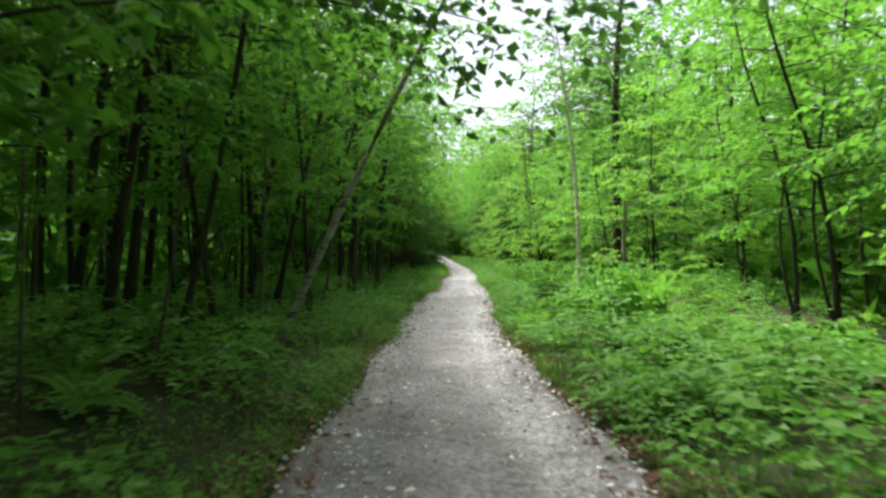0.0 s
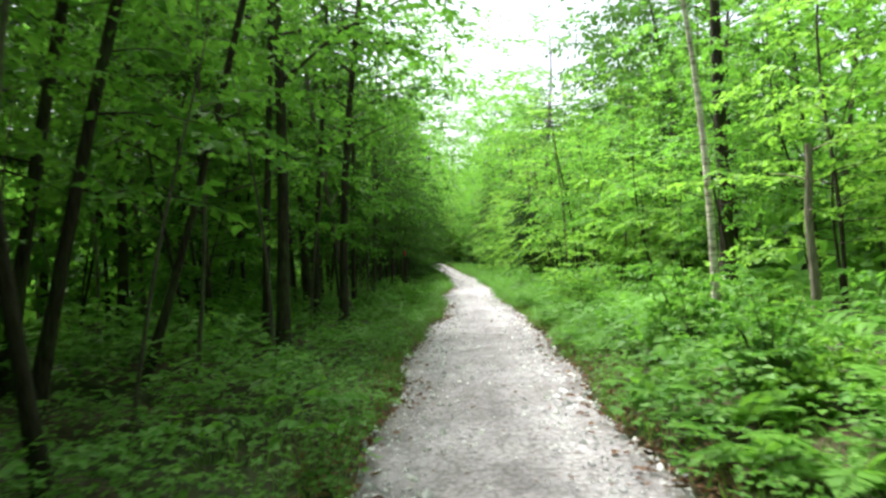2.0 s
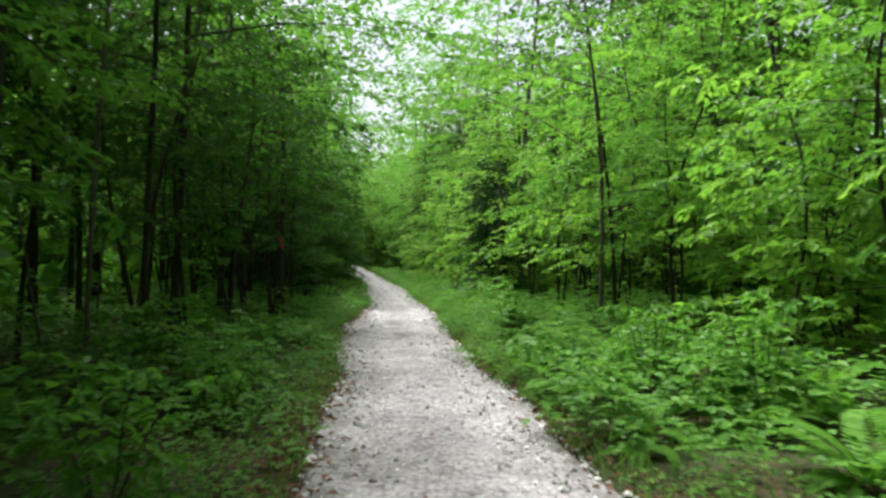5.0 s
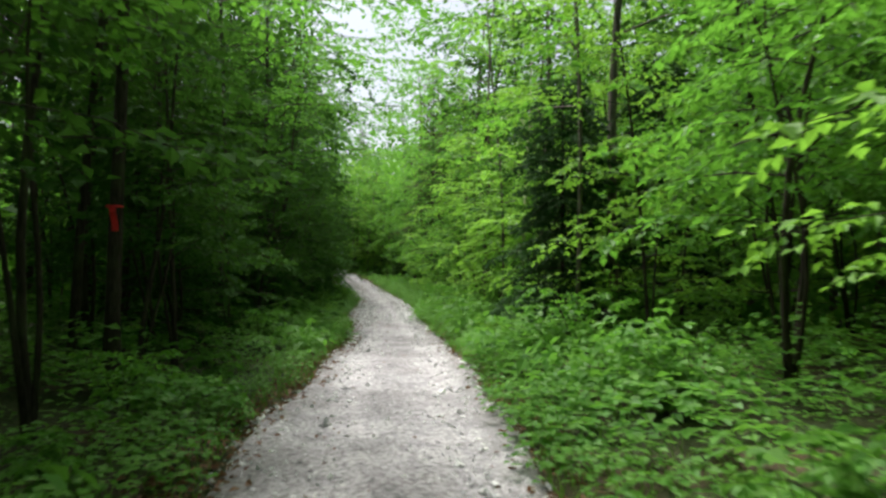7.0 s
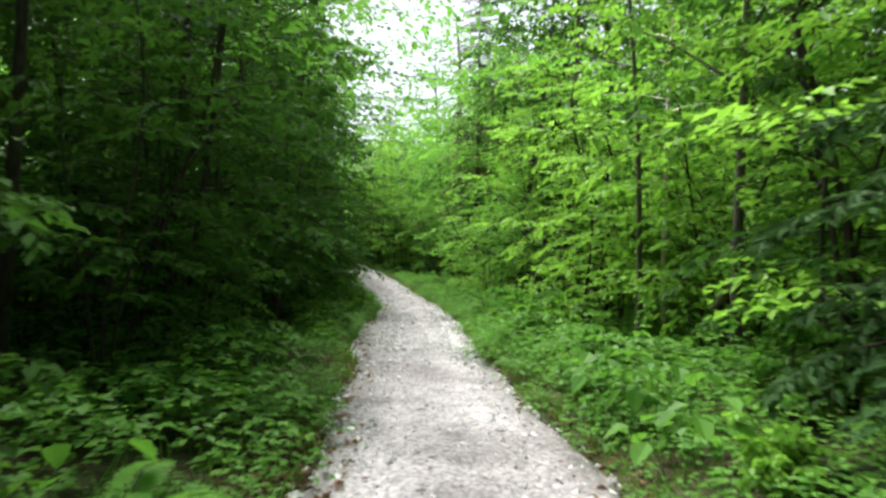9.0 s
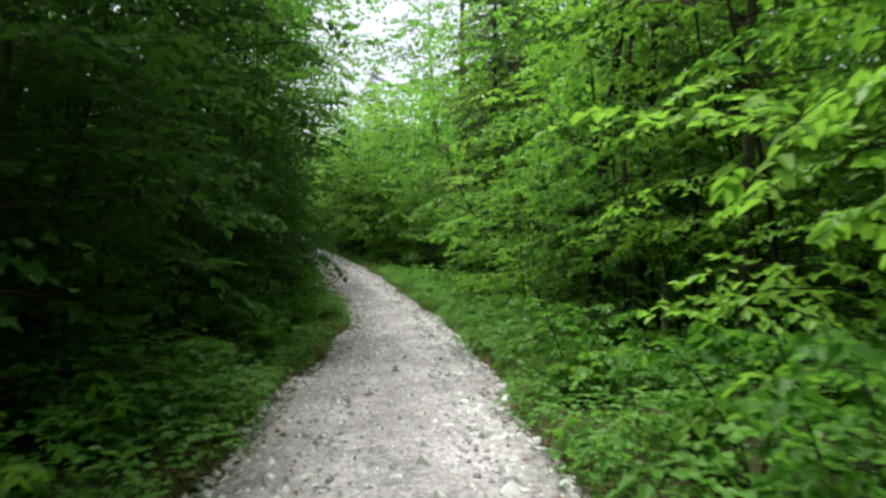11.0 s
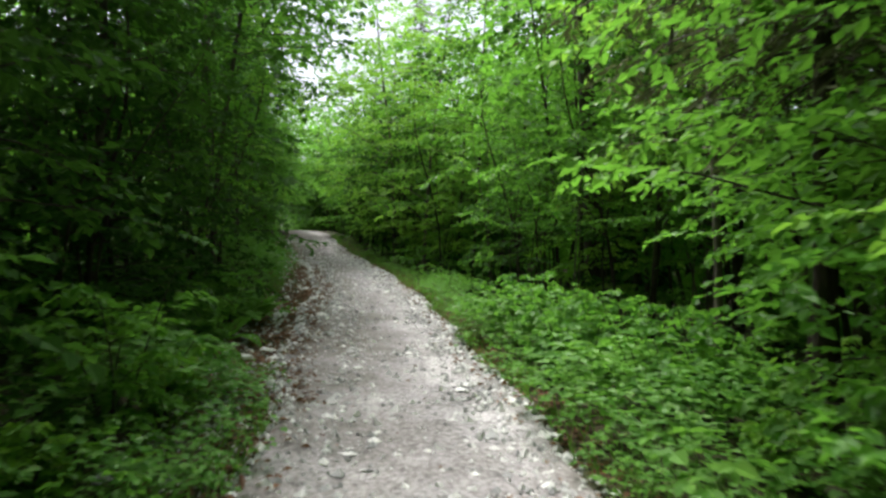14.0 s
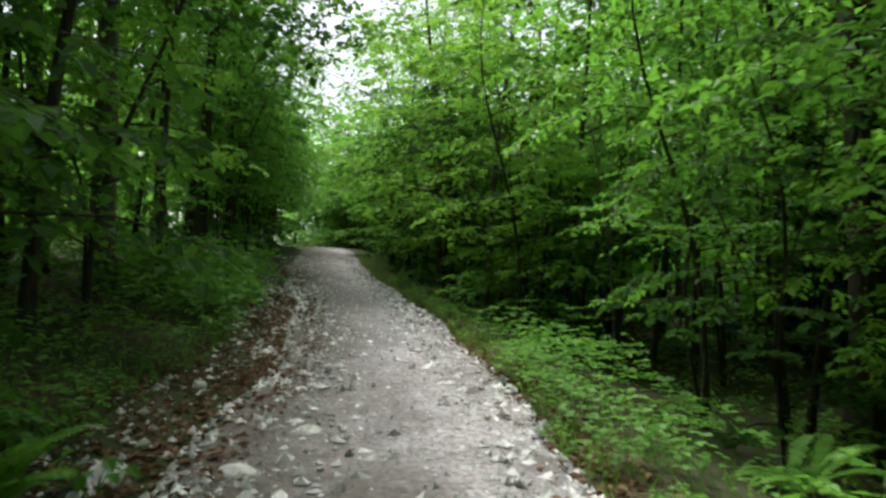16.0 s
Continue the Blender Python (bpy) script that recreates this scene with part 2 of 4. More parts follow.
def leaves(pos, way, up, length, width, fold=0.25, full=False):
    """Folded leaves: from pos along way, the blade facing up. full: six-cornered blades, else four-cornered."""
    pos, way, up = np.asarray(pos, float), unit(np.asarray(way, float)), np.asarray(up, float)
    side = unit(np.cross(way, up))
    nor = np.cross(side, way)
    L, W = np.asarray(length, float).reshape(-1, 1), np.asarray(width, float).reshape(-1, 1)
    n = len(pos)
    if full:
        c = [pos, pos + way * L * 0.3 + side * W * 0.5 + nor * W * fold, pos + way * L * 0.68 + side * W * 0.36 + nor * W * fold * 0.5,
             pos + way * L - nor * W * fold * 0.4, pos + way * L * 0.68 - side * W * 0.36 + nor * W * fold * 0.5,
             pos + way * L * 0.3 - side * W * 0.5 + nor * W * fold]
        v = np.stack(c, 1).reshape(-1, 3)
        k = np.arange(n)[:, None] * 6
        f = np.concatenate([k + np.array([[0, 1, 2, 3]]), k + np.array([[0, 3, 4, 5]])], 1).reshape(-1, 4)
    else:
        c = [pos, pos + way * L * 0.48 + side * W * 0.5 + nor * W * fold, pos + way * L, pos + way * L * 0.48 - side * W * 0.5 + nor * W * fold]
        v = np.stack(c, 1).reshape(-1, 3)
        k = np.arange(n)[:, None] * 4
        f = np.concatenate([k + np.array([[0, 1, 2]]), k + np.array([[0, 2, 3]])], 1).reshape(-1, 3)
    return v, f


# ---------------------------------------------------------------- the lie of the land
LINE_Y = np.array([-400, -40, -12, 0, 8, 14, 17, 21, 25, 28, 31, 34, 38, 42, 48, 54, 61, 66, 70, 76, 79, 82, 84, 88, 92, 96, 100, 103.5, 107, 112, 118, 124, 135, 150, 500], float)
LINE_X = np.array([0.8, 0.8, 0.4, 0.24, 0.15, 0.12, 0.13, 0.3, 0.5, 0.6, 0.77, 0.91, 0.92, 0.98, 1.25, 1.44, 1.57, 1.63, 1.69, 1.7, 1.64, 1.38, 1.2, 0.7, 0.1, -0.7, -1.6, -2.6, -3.4, -4.6, -5.9, -7.8, -13, -22, -170], float)
RISE_Y = np.array([-500, 70, 76, 82, 88, 94, 101, 110, 118, 124, 130, 145, 500], float)
RISE_Z = np.array([0, 0, 0.06, 0.2, 0.52, 1.02, 1.76, 2.75, 3.65, 4.15, 4.25, 3.7, 2.8], float)
YS = np.arange(-420.0, 520.0, 0.5)


def smooth_line(yk, vk, wide):
    v = np.interp(YS, yk, vk)
    k = np.hanning(int(wide / 0.5) | 1)
    return np.convolve(np.pad(v, len(k) // 2, mode="edge"), k / k.sum(), mode="valid")


CX = smooth_line(LINE_Y, LINE_X, 7)
CZ = smooth_line(RISE_Y, RISE_Z, 8)


def mid_x(y):
    return np.interp(y, YS, CX)


def mid_z(y):
    return np.interp(y, YS, CZ)


def waves(x, y, s):
    return (np.sin(x * 1.7 * s + 1.3 * np.sin(y * 0.9 * s)) + np.sin(y * 2.1 * s + 1.7 * np.sin(x * 1.1 * s + 0.7)) + 0.5 * np.sin(x * 4.3 * s - y * 3.7 * s)) / 2.5


def edge_left(y):
    """Where the gravel ends on each side of the track's middle line."""
    return 1.12 + 0.10 * np.sin(y * 0.31) + 0.07 * np.sin(y * 1.1 + 2) + 0.25 * np.exp(-((y - 88) / 5.5) ** 2) + 0.1 / (1 + np.exp(-(np.asarray(y) - 62) / 2)) + 0.12 * np.exp(-((y - 43) / 5) ** 2) + 0.12 * np.exp(-((y - 66.5) / 4) ** 2)


def edge_right(y):
    return 1.10 + 0.09 * np.sin(y * 0.27 + 1) + 0.06 * np.sin(y * 1.3)


def land(x, y):
    """Height of the ground."""
    x, y = np.asarray(x, float), np.asarray(y, float)
    u = x - mid_x(y)
    side = np.where(u < 0, -u - edge_left(y), u - edge_right(y))
    z = mid_z(y)
    z = z + np.where(side < 0, -0.035, 0.05 * np.tanh(side * 2.5))
    k = np.clip(side / 4, 0, 1)
    hill = 1 / (1 + np.exp(-(y - 66) / 5))
    z = z + np.where(u < 0, 0.25 + 0.45 * hill, 0.15 - 0.55 * hill - 0.55 / (1 + np.exp(-(y - 84) / 3))) * k * k * (3 - 2 * k)
    z = z + np.clip(side, 0, 1) * 0.07 * waves(x, y, 0.7) + np.clip(side / 12, 0, 1) * 0.35 * waves(x, y, 0.13)
    return z


def build_ground():
    ys = np.concatenate([[-400, -200, -100, -60, -40, -30], np.arange(-22, 145, 0.4), [150, 160, 175, 200, 240, 300, 400, 500]])
    us = np.concatenate([[-400, -200, -100, -60, -45, -35, -28, -22, -18, -15], np.arange(-12, -4, 0.8), np.arange(-4, 4.01, 0.2),
                         np.arange(4.8, 12.1, 0.8), [15, 18, 22, 28, 35, 45, 60, 100, 200, 400]])
    Y, U = np.meshgrid(ys, us, indexing="ij")
    X = mid_x(Y) + U
    v = np.stack([X, Y, land(X, Y)], -1).reshape(-1, 3)
    n, k = len(ys), len(us)
    i, j = np.meshgrid(np.arange(n - 1), np.arange(k - 1), indexing="ij")
    a0 = (i * k + j).ravel()
    ob = new("ground", mesh_of("ground", v, np.stack([a0, a0 + 1, a0 + k + 1, a0 + k], -1), SOIL, True))
    tagged(ob, "dark forest floor of leaf mould and low green growth", "ground", kind="structure")


def build_track():
    ys = np.arange(-22, 144, 0.16)
    ts = np.linspace(-1, 1, 31)
    Y, T = np.meshgrid(ys, ts, indexing="ij")
    U = np.where(T < 0, T * (edge_left(Y) + 0.1), T * (edge_right(Y) + 0.1))
    X = mid_x(Y) + U
    rut = -0.02 * (np.exp(-((U - 0.62) / 0.25) ** 2) + np.exp(-((U + 0.62) / 0.25) ** 2))
    Z = mid_z(Y) + 0.03 + rut + 0.012 * waves(X, Y, 1.9) + 0.006 * waves(X, Y, 6.3) - 0.11 * np.clip((np.abs(T) - 0.86) / 0.14, 0, 1) ** 1.5
    v = np.stack([X, Y, Z], -1).reshape(-1, 3)
    n, k = Y.shape
    i, j = np.meshgrid(np.arange(n - 1), np.arange(k - 1), indexing="ij")
    a0 = (i * k + j).ravel()
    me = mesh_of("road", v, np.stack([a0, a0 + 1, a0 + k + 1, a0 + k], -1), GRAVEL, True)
    edge = np.clip((np.abs(T) - 0.62) / 0.33, 0, 1) * (0.55 + 0.45 * waves(X, Y, 2.3))
    hill = np.clip((Y - 81) / 7, 0, 1) * np.clip(0.4 - 0.75 * np.sin(np.clip(U, -0.9, 0.9) * 1.6 + 0.3) + 0.3 * waves(X, Y, 1.1), 0, 1)
    start = 0.28 * np.clip((34 - Y) / 12, 0, 1) * (0.8 + 0.5 * waves(X, Y, 1.4))
    rough = 0.4 * np.clip((Y - 62) / 12, 0, 1) * (0.6 + 0.8 * waves(X, Y, 1.6))
    soil = np.clip(edge + hill + start + rough, 0, 0.95)
    me.attributes.new("soil", "FLOAT", "POINT").data.foreach_set("value", soil.astype(np.float32).ravel())
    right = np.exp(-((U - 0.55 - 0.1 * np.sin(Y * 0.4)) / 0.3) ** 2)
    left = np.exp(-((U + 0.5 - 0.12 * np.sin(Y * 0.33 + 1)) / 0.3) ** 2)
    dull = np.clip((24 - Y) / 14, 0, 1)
    # pale ruts, mottling, and a tone set stretch by stretch along y
    rut_tone = 0.52 + (0.34 + 0.2 * dull) * right + (0.3 - 0.4 * dull) * left + 0.3 * waves(X, Y, 0.9) * waves(X * 2, Y * 0.7, 1.3) + np.interp(Y, [4, 14, 30, 42, 62, 72, 82, 87, 93, 104], [-0.3, -0.1, 0.02, 0.1, 0.08, 0.18, 0.25, 0.25, 0.02, -0.2])
    # left side darker beyond y = 83
    rut_tone = rut_tone - 0.5 * np.clip((Y - 83) / 5, 0, 1) / (1 + np.exp(5 * (U + 0.25)))
    me.attributes.new("rut_tone", "FLOAT", "POINT").data.foreach_set("value", np.clip(rut_tone, 0, 1).astype(np.float32).ravel())
    ob = new("road", me)
    tagged(ob, "pale grey crushed stone forest track with worn wheel ruts", "gravel track", kind="structure")


build_ground()
build_track()
rs = np.random.RandomState(7)          # shapes
lay = np.random.RandomState(23)        # places


# ---------------------------------------------------------------- trees
def stem_line(height, lean, bend, n=14, wob=0.03):
    t = np.linspace(0, 1, n)
    ph = rs.uniform(0, 6.28, 4)
    x = height * (lean[0] * t + bend[0] * t * t) + wob * height * 0.3 * np.sin(t * 6 + ph[0]) * t
    y = height * (lean[1] * t + bend[1] * t * t) + wob * height * 0.3 * np.sin(t * 5 + ph[1]) * t
    return np.stack([x, y, height * t], -1)


def stem_radii(r, n=14, flare=0.45):
    t = np.linspace(0, 1, n)
    return r * ((1 - t) ** 0.75 * 0.92 + 0.08) * (1 + flare * np.exp(-t * 28))


def limb(p0, az, length, rise, droop, n=7):
    t = np.linspace(0, 1, n)[:, None]
    d = np.array([math.cos(az), math.sin(az), 0])
    s = np.array([-math.sin(az), math.cos(az), 0])
    return p0 + d * length * t + s * length * 0.12 * np.sin(t * 3 + az * 5) * t + np.array([0, 0, 1]) * length * (rise * t - droop * t * t)


def foliage(line, length, size, per_m, twig_leaves, flat=0.25, start=0.2, spread=0.42, slim=1.0, full=False):
    """Leaves on alternate twigs along a limb, more or less in one layer."""
    k = max(4, int(length * per_m))
    t = start + (1 - start) * (np.arange(k) + rs.uniform(0, 0.8, k)) / k
    t = np.clip(t, 0, 1)
    seg = t * (len(line) - 1)
    i = np.minimum(seg.astype(int), len(line) - 2)
    p = line[i] + (line[i + 1] - line[i]) * (seg - i)[:, None]
    d = unit(line[i + 1] - line[i])
    s = unit(np.cross(d, np.array([0, 0, 1.0])))
    sign = np.where(np.arange(k) % 2, 1.0, -1.0)[:, None]
    tw = unit(d * rs.uniform(0.35, 0.9, (k, 1)) + s * sign + rs.normal(0, flat, (k, 3)))
    tl = length * spread * (1.15 - 0.75 * t) * rs.uniform(0.6, 1.25, k)
    m = twig_leaves
    q = (np.arange(m)[None] + rs.uniform(0.1, 0.9, (k, m))) / m
    pos = p[:, None] + tw[:, None] * (q * tl[:, None])[..., None] + np.array([0, 0, -1.0]) * (0.22 * q ** 2 * tl[:, None])[..., None]
    tside = unit(np.cross(tw, np.array([0, 0, 1.0])))
    sg = np.where(np.arange(m) % 2, 1.0, -1.0)[None, :, None]
    way = tw[:, None] * 0.7 + tside[:, None] * sg * rs.uniform(0.4, 1.1, (k, m, 1)) + rs.normal(0, 0.22, (k, m, 3)) + np.array([0, 0, -0.42])
    up = np.array([0, 0, 1.0]) + rs.normal(0, flat + 0.12, (k, m, 3))
    L = size * rs.uniform(0.7, 1.25, k * m)
    return leaves(pos.reshape(-1, 3), way.reshape(-1, 3), up.reshape(-1, 3), L, L * slim * rs.uniform(0.56, 0.78, k * m), 0.25, full)


def on_line(line, t):
    seg = t * (len(line) - 1)
    i = min(int(seg), len(line) - 2)
    return line[i] + (line[i + 1] - line[i]) * (seg - i)


def make_tree(name, label, category, stems, bark, limbs, leaf, size, per_m, twig, flat, group="", spread=0.46, slim=1.0, bush=False, full=False):
    """Empty with a branched trunk and a crown. stems: (line, radii); limbs: (stem, height share, direction, length, rise, droop)."""
    top = tagged(new(name), label, category, group)
    crown, arms = [], []
    for k, t, az, ln, rise, droop in limbs:
        line, radii = stems[k]
        arm = limb(on_line(line, t), az, ln, rise, droop, 4)
        r0 = min(0.035, 0.55 * float(np.interp(t, np.linspace(0, 1, len(radii)), radii)), 0.010 + 0.009 * ln)
        arms.append(tube(arm, np.linspace(r0, 0.003, 4), 3))
        if leaf is not None:
            crown.append(foliage(arm, ln, size, per_m, twig, flat, 0.15, spread, slim, full))
    if bush:
        arms += [tube(line, radii, 5) for line, radii in stems]
    for line, radii in () if bush else stems:
        part("trunk", mesh_of("trunk", *tube(line, radii, 8 if radii[0] > 0.08 else 6), bark, True), top)
    tagged(part("brushwood", mesh_of("brushwood", *join(arms), bark, True), top), kind="stuff")
    if crown:
        part("crown", mesh_of("crown", *join(crown), leaf), top)
    return top


GA = 2.39996


def tall_tree(r, height, clear, leaf, bark, label, lean=(0, 0), low=0, n=15, extra=(), wide=1.0, size=0.18, twig=9, kind=("tree", "tree", "trees of the wood")):
    """Forest tree: long bare stem, rounded crown of long forking limbs."""
    stem = stem_line(height, lean, (rs.uniform(-0.06, 0.06), rs.uniform(-0.06, 0.06)), 14, 0.06)
    limbs = []
    for i in range(n):
        q = i / (n - 1)
        t = clear + (0.99 - clear) * q ** 0.9
        ln = wide * (1.3 + 2.3 * math.sin(math.pi * (0.2 + 0.75 * q))) * rs.uniform(0.6, 1.2)
        limbs.append((0, t, i * GA + rs.uniform(-0.7, 0.7), ln, rs.uniform(0.2, 0.9), rs.uniform(0.2, 0.6)))
    for i in range(low):
        limbs.append((0, rs.uniform(0.14, clear), rs.uniform(0, 6.28), rs.uniform(0.5, 1.7), rs.uniform(0.0, 0.5), rs.uniform(0.1, 0.4)))
    limbs += [(0, *e) for e in extra]
    return make_tree(kind[0], label, kind[1], [(stem, stem_radii(r))], bark, limbs, leaf, size, (4.35 if wide < 1.2 else 5.0) / wide, twig, 0.4, kind[2], 0.5)


def young_tree(height, reach, first, leaf, label, r=0.03, size=0.125, n=34, stems=2, per_m=4.8, twig=10, bark=None, full=False):
    """Slender understorey tree of one to three stems with level, layered sprays of leaves."""
    lines, limbs = [], []
    for k in range(stems):
        h = height * (1.0 if k == 0 else rs.uniform(0.55, 0.85))
        az = rs.uniform(0, 6.28)
        out = 0.05 if k == 0 else rs.uniform(0.12, 0.25)
        lines.append((stem_line(h, (out * math.cos(az), out * math.sin(az)), rs.uniform(-0.16, 0.16, 2), 10, 0.2), stem_radii(r * (1 if k == 0 else 0.7), 10)))
        share = n if stems == 1 else int(n * (0.6 if k == 0 else 0.4 / (stems - 1)))
        for i in range(share):
            t = first + (0.98 - first) * (i + rs.uniform(-0.5, 0.5)) / share
            t = min(max(t, first), 0.99)
            ln = reach * (0.45 + 0.55 * math.sin(math.pi * (0.2 + 0.75 * t))) * rs.uniform(0.45, 1.2)
            limbs.append((k, t, i * GA + rs.uniform(-0.8, 0.8), ln, rs.uniform(0.05, 0.6), rs.uniform(0.15, 0.55)))
    return make_tree("young_tree", label, "young tree", lines, bark or BARK_DARK, limbs, leaf, size, per_m, twig, 0.2, "young trees along the track", 0.5, full=full)


def conifer(height, reach, leaf, label, r=0.12, n=60, power=0.8, size=0.19, low=0.05, slim=0.7):
    stem = stem_line(height, (0, 0), (0.01, 0.01), 14, 0.01)
    limbs = []
    for i in range(n):
        t = low + (0.98 - low) * i / n
        limbs.append((0, t, i * GA + rs.uniform(-0.5, 0.5), max(0.25, reach * (1.03 - t) ** power * rs.uniform(0.45, 1.25)), rs.uniform(-0.05, 0.2), rs.uniform(0.2, 0.5)))
    return make_tree("conifer_tree", label, "conifer", [(stem, stem_radii(r))], BARK_DARK, limbs, leaf, size * 0.75, 11, 10, 0.25, "conifers of the wood", 0.46, slim)


def put(proto, used, x, y, turn, size=1.0, tip=(0, 0), sink=0.03):
    """Place the first one itself, later ones as copies."""
    m = pose(x, y, float(land(x, y)) - sink, tip[0], tip[1], turn) @ Matrix.Diagonal((size, size, size, 1))
    if proto in used:
        return copy_thing(proto, m)
    used.add(proto)
    proto.matrix_basis = m
    return proto


used = set()
TALL = [
    tall_tree(0.10, 13, 0.30, LEAF_FRESH, BARK_DARK, "tall slender broadleaf tree with dark trunk and fresh green crown", low=5),
    tall_tree(0.14, 15, 0.33, LEAF_FRESH, BARK_DARK, "tall dark-trunked tree with a green leafy crown", (0.03, 0.02), 4),
    tall_tree(0.08, 11, 0.27, LEAF_SHADED, BARK_GREY, "thin grey-barked forest tree with shade-darkened green leaves", (-0.04, 0.03), 6),
    tall_tree(0.17, 16, 0.36, LEAF_SHADED, BARK_GREY, "stout grey forest tree with shade-darkened green crown", (0.01, -0.02), 4),
    tall_tree(0.065, 10, 0.25, LEAF_FRESH, BARK_DARK, "thin pole-like forest tree with sparse green crown", (0.06, 0.05), 6),
]
LEAFY = [
    tall_tree(0.10, 13, 0.14, LEAF_FRESH, BARK_DARK, "tall broadleaf tree leafy from low on its slim trunk", (0.02, 0.03), 8, 30),
    tall_tree(0.13, 15, 0.18, LEAF_FRESH, BARK_GREY, "tall grey-trunked tree with light green sprays down its stem", (-0.03, 0.02), 9, 30),
    tall_tree(0.08, 11, 0.12, LEAF_LIME_LIT, BARK_GREY, "slim tree with yellow-green leaves coloured as sunlit along its stem", (0.04, -0.03), 8, 28),
]
SAPLING = ("sapling", "sapling", "saplings of the shaded wood")
POLES = [tall_tree(0.05, 9, 0.4, LEAF_SHADED, BARK_DARK, "thin dark pole of a shaded young tree", (0.05, 0.03), 0, 8, (), 1.0, 0.2, 8, SAPLING),
         tall_tree(0.04, 8, 0.45, LEAF_FRESH, BARK_GREY, "thin grey leaning pole of a young tree", (-0.08, 0.02), 0, 7, (), 1.0, 0.2, 8, SAPLING),
         tall_tree(0.06, 10, 0.4, LEAF_FRESH, BARK_DARK, "slim dark stem with a small green crown", (0.02, -0.07), 0, 9, (), 1.0, 0.2, 8, SAPLING)]
YOUNG = [
    young_tree(5.0, 1.9, 0.10, LEAF_FRESH, "young beech-like tree with level sprays of fresh green leaves"),
    young_tree(6.5, 2.1, 0.12, LEAF_FRESH, "slim young tree with layered green leaves down to the undergrowth", 0.038, stems=3, n=42),
    young_tree(4.4, 1.7, 0.10, LEAF_LIME_LIT, "young maple with bright lime green leaves", 0.026, 0.125, 32, 2, 5.0, 10, full=True),
    young_tree(7.5, 2.2, 0.22, LEAF_LIME_LIT, "slender young tree with yellow-green foliage coloured as sunlit", 0.042, 0.125, 38, 2, 5.0, 10),
    young_tree(5.5, 1.8, 0.10, LEAF_SHADED, "young tree with green leaves darkened for shade", 0.036, 0.15, 38, 3, 4.2, 8),
    young_tree(7.0, 2.0, 0.32, LEAF_FRESH, "young tree with bare lower stems and green layered foliage above", 0.042, n=36),
]
CANOPY = [tall_tree(0.12, 14, 0.36, LEAF_SHADED, BARK_DARK, "tall dark tree with a wide dense crown closing the canopy", (0.02, 0), 0, 26, (), 1.35, 0.28, 6),
          tall_tree(0.15, 16, 0.34, LEAF_SHADED, BARK_DARK, "tall forest tree with a spreading crown over the track", (-0.02, 0.02), 0, 28, (), 1.45, 0.29, 6)]
CANOPY_LIGHT = [tall_tree(0.09, 12, 0.26, LEAF_FRESH, BARK_DARK, "slim dark trunk with a wide fresh green crown", (0.05, 0), 4, 30, (), 1.3, 0.2, 9),
                tall_tree(0.11, 13, 0.29, LEAF_FRESH, BARK_DARK, "dark trunk carrying a dense light green crown", (-0.04, 0.03), 4, 32, (), 1.35, 0.2, 9)]
BACK = [young_tree(6.5, 2.3, 0.10, LEAF_FRESH, "young forest tree with fresh green foliage deeper in the wood", 0.04, 0.19, 30, 2, 4.8, 7),
        young_tree(8.0, 2.5, 0.15, LEAF_SHADED, "young forest tree with shade-darkened green foliage deeper in the wood", 0.045, 0.19, 32, 2, 4.8, 7)]
# left-hand trees whose leaf colour carries the shade
YOUNG_SHADE = [YOUNG[4], young_tree(6.5, 1.9, 0.08, LEAF_SHADED, "dense young tree with green leaves darkened for shade to the ground", 0.04, 0.155, 44, 3, 4.2, 8)]
YOUNG_HIGH = [young_tree(7.0, 1.9, 0.40, LEAF_SHADED, "young tree with bare dark stems under green leaves darkened for shade", 0.045, 0.15, 34, 2, 4.2, 8),
              young_tree(8.5, 2.0, 0.44, LEAF_SHADED, "slender shaded tree of bare poles with leaves high up", 0.05, 0.15, 34, 3, 4.2, 8)]
HEMLOCK = [conifer(5.6, 1.75, NEEDLE, "dark green hemlock with drooping needle sprays", 0.05, 90, 0.4),
           conifer(15, 2.5, NEEDLE_BROWN, "tall pine with dull brownish-green needles", 0.11, 130, 0.5, 0.2, 0.22, 0.42)]

spots = []


def free(x, y, gap):
    for sx, sy in spots:
        if abs(sx - x) < gap and abs(sy - y) < gap:
            return False
    spots.append((x, y))
    return True


def scatter(kinds, count, y0, y1, u0, u1, gap, small=0.8, large=1.2, tilt=2.5):
    made = 0
    for _ in range(count * 6):
        if made >= count:
            break
        y, u = lay.uniform(y0, y1), lay.uniform(u0, u1)
        x = float(mid_x(y)) + u
        if not free(x, y, gap):
            continue
        put(kinds[lay.randint(len(kinds))], used, x, y, lay.uniform(0, 360), lay.uniform(small, large), lay.normal(0, tilt, 2))
        made += 1


# ---- trees that stand out
def birch(height, r, lean, bend, first, n, label, leaf=LEAF_FRESH, bark=BARK_BIRCH, reach=1.4):
    stem = stem_line(height, lean, bend, 16, 0.02)
    limbs = [(0, first + (0.97 - first) * i / n, i * GA, reach * rs.uniform(0.6, 1.1), rs.uniform(0.3, 0.7), rs.uniform(0.2, 0.4)) for i in range(n)]
    return make_tree("birch_tree", label, "birch", [(stem, stem_radii(r, 16, 0.2))], bark, limbs, leaf, 0.13, 7, 6, 0.3, "birches beside the track")


def single(ob, x, y, turn=0, sink=0.05):
    spots.append((x, y))
    return put(ob, used, x, y, turn, 1.0, (0, 0), sink)


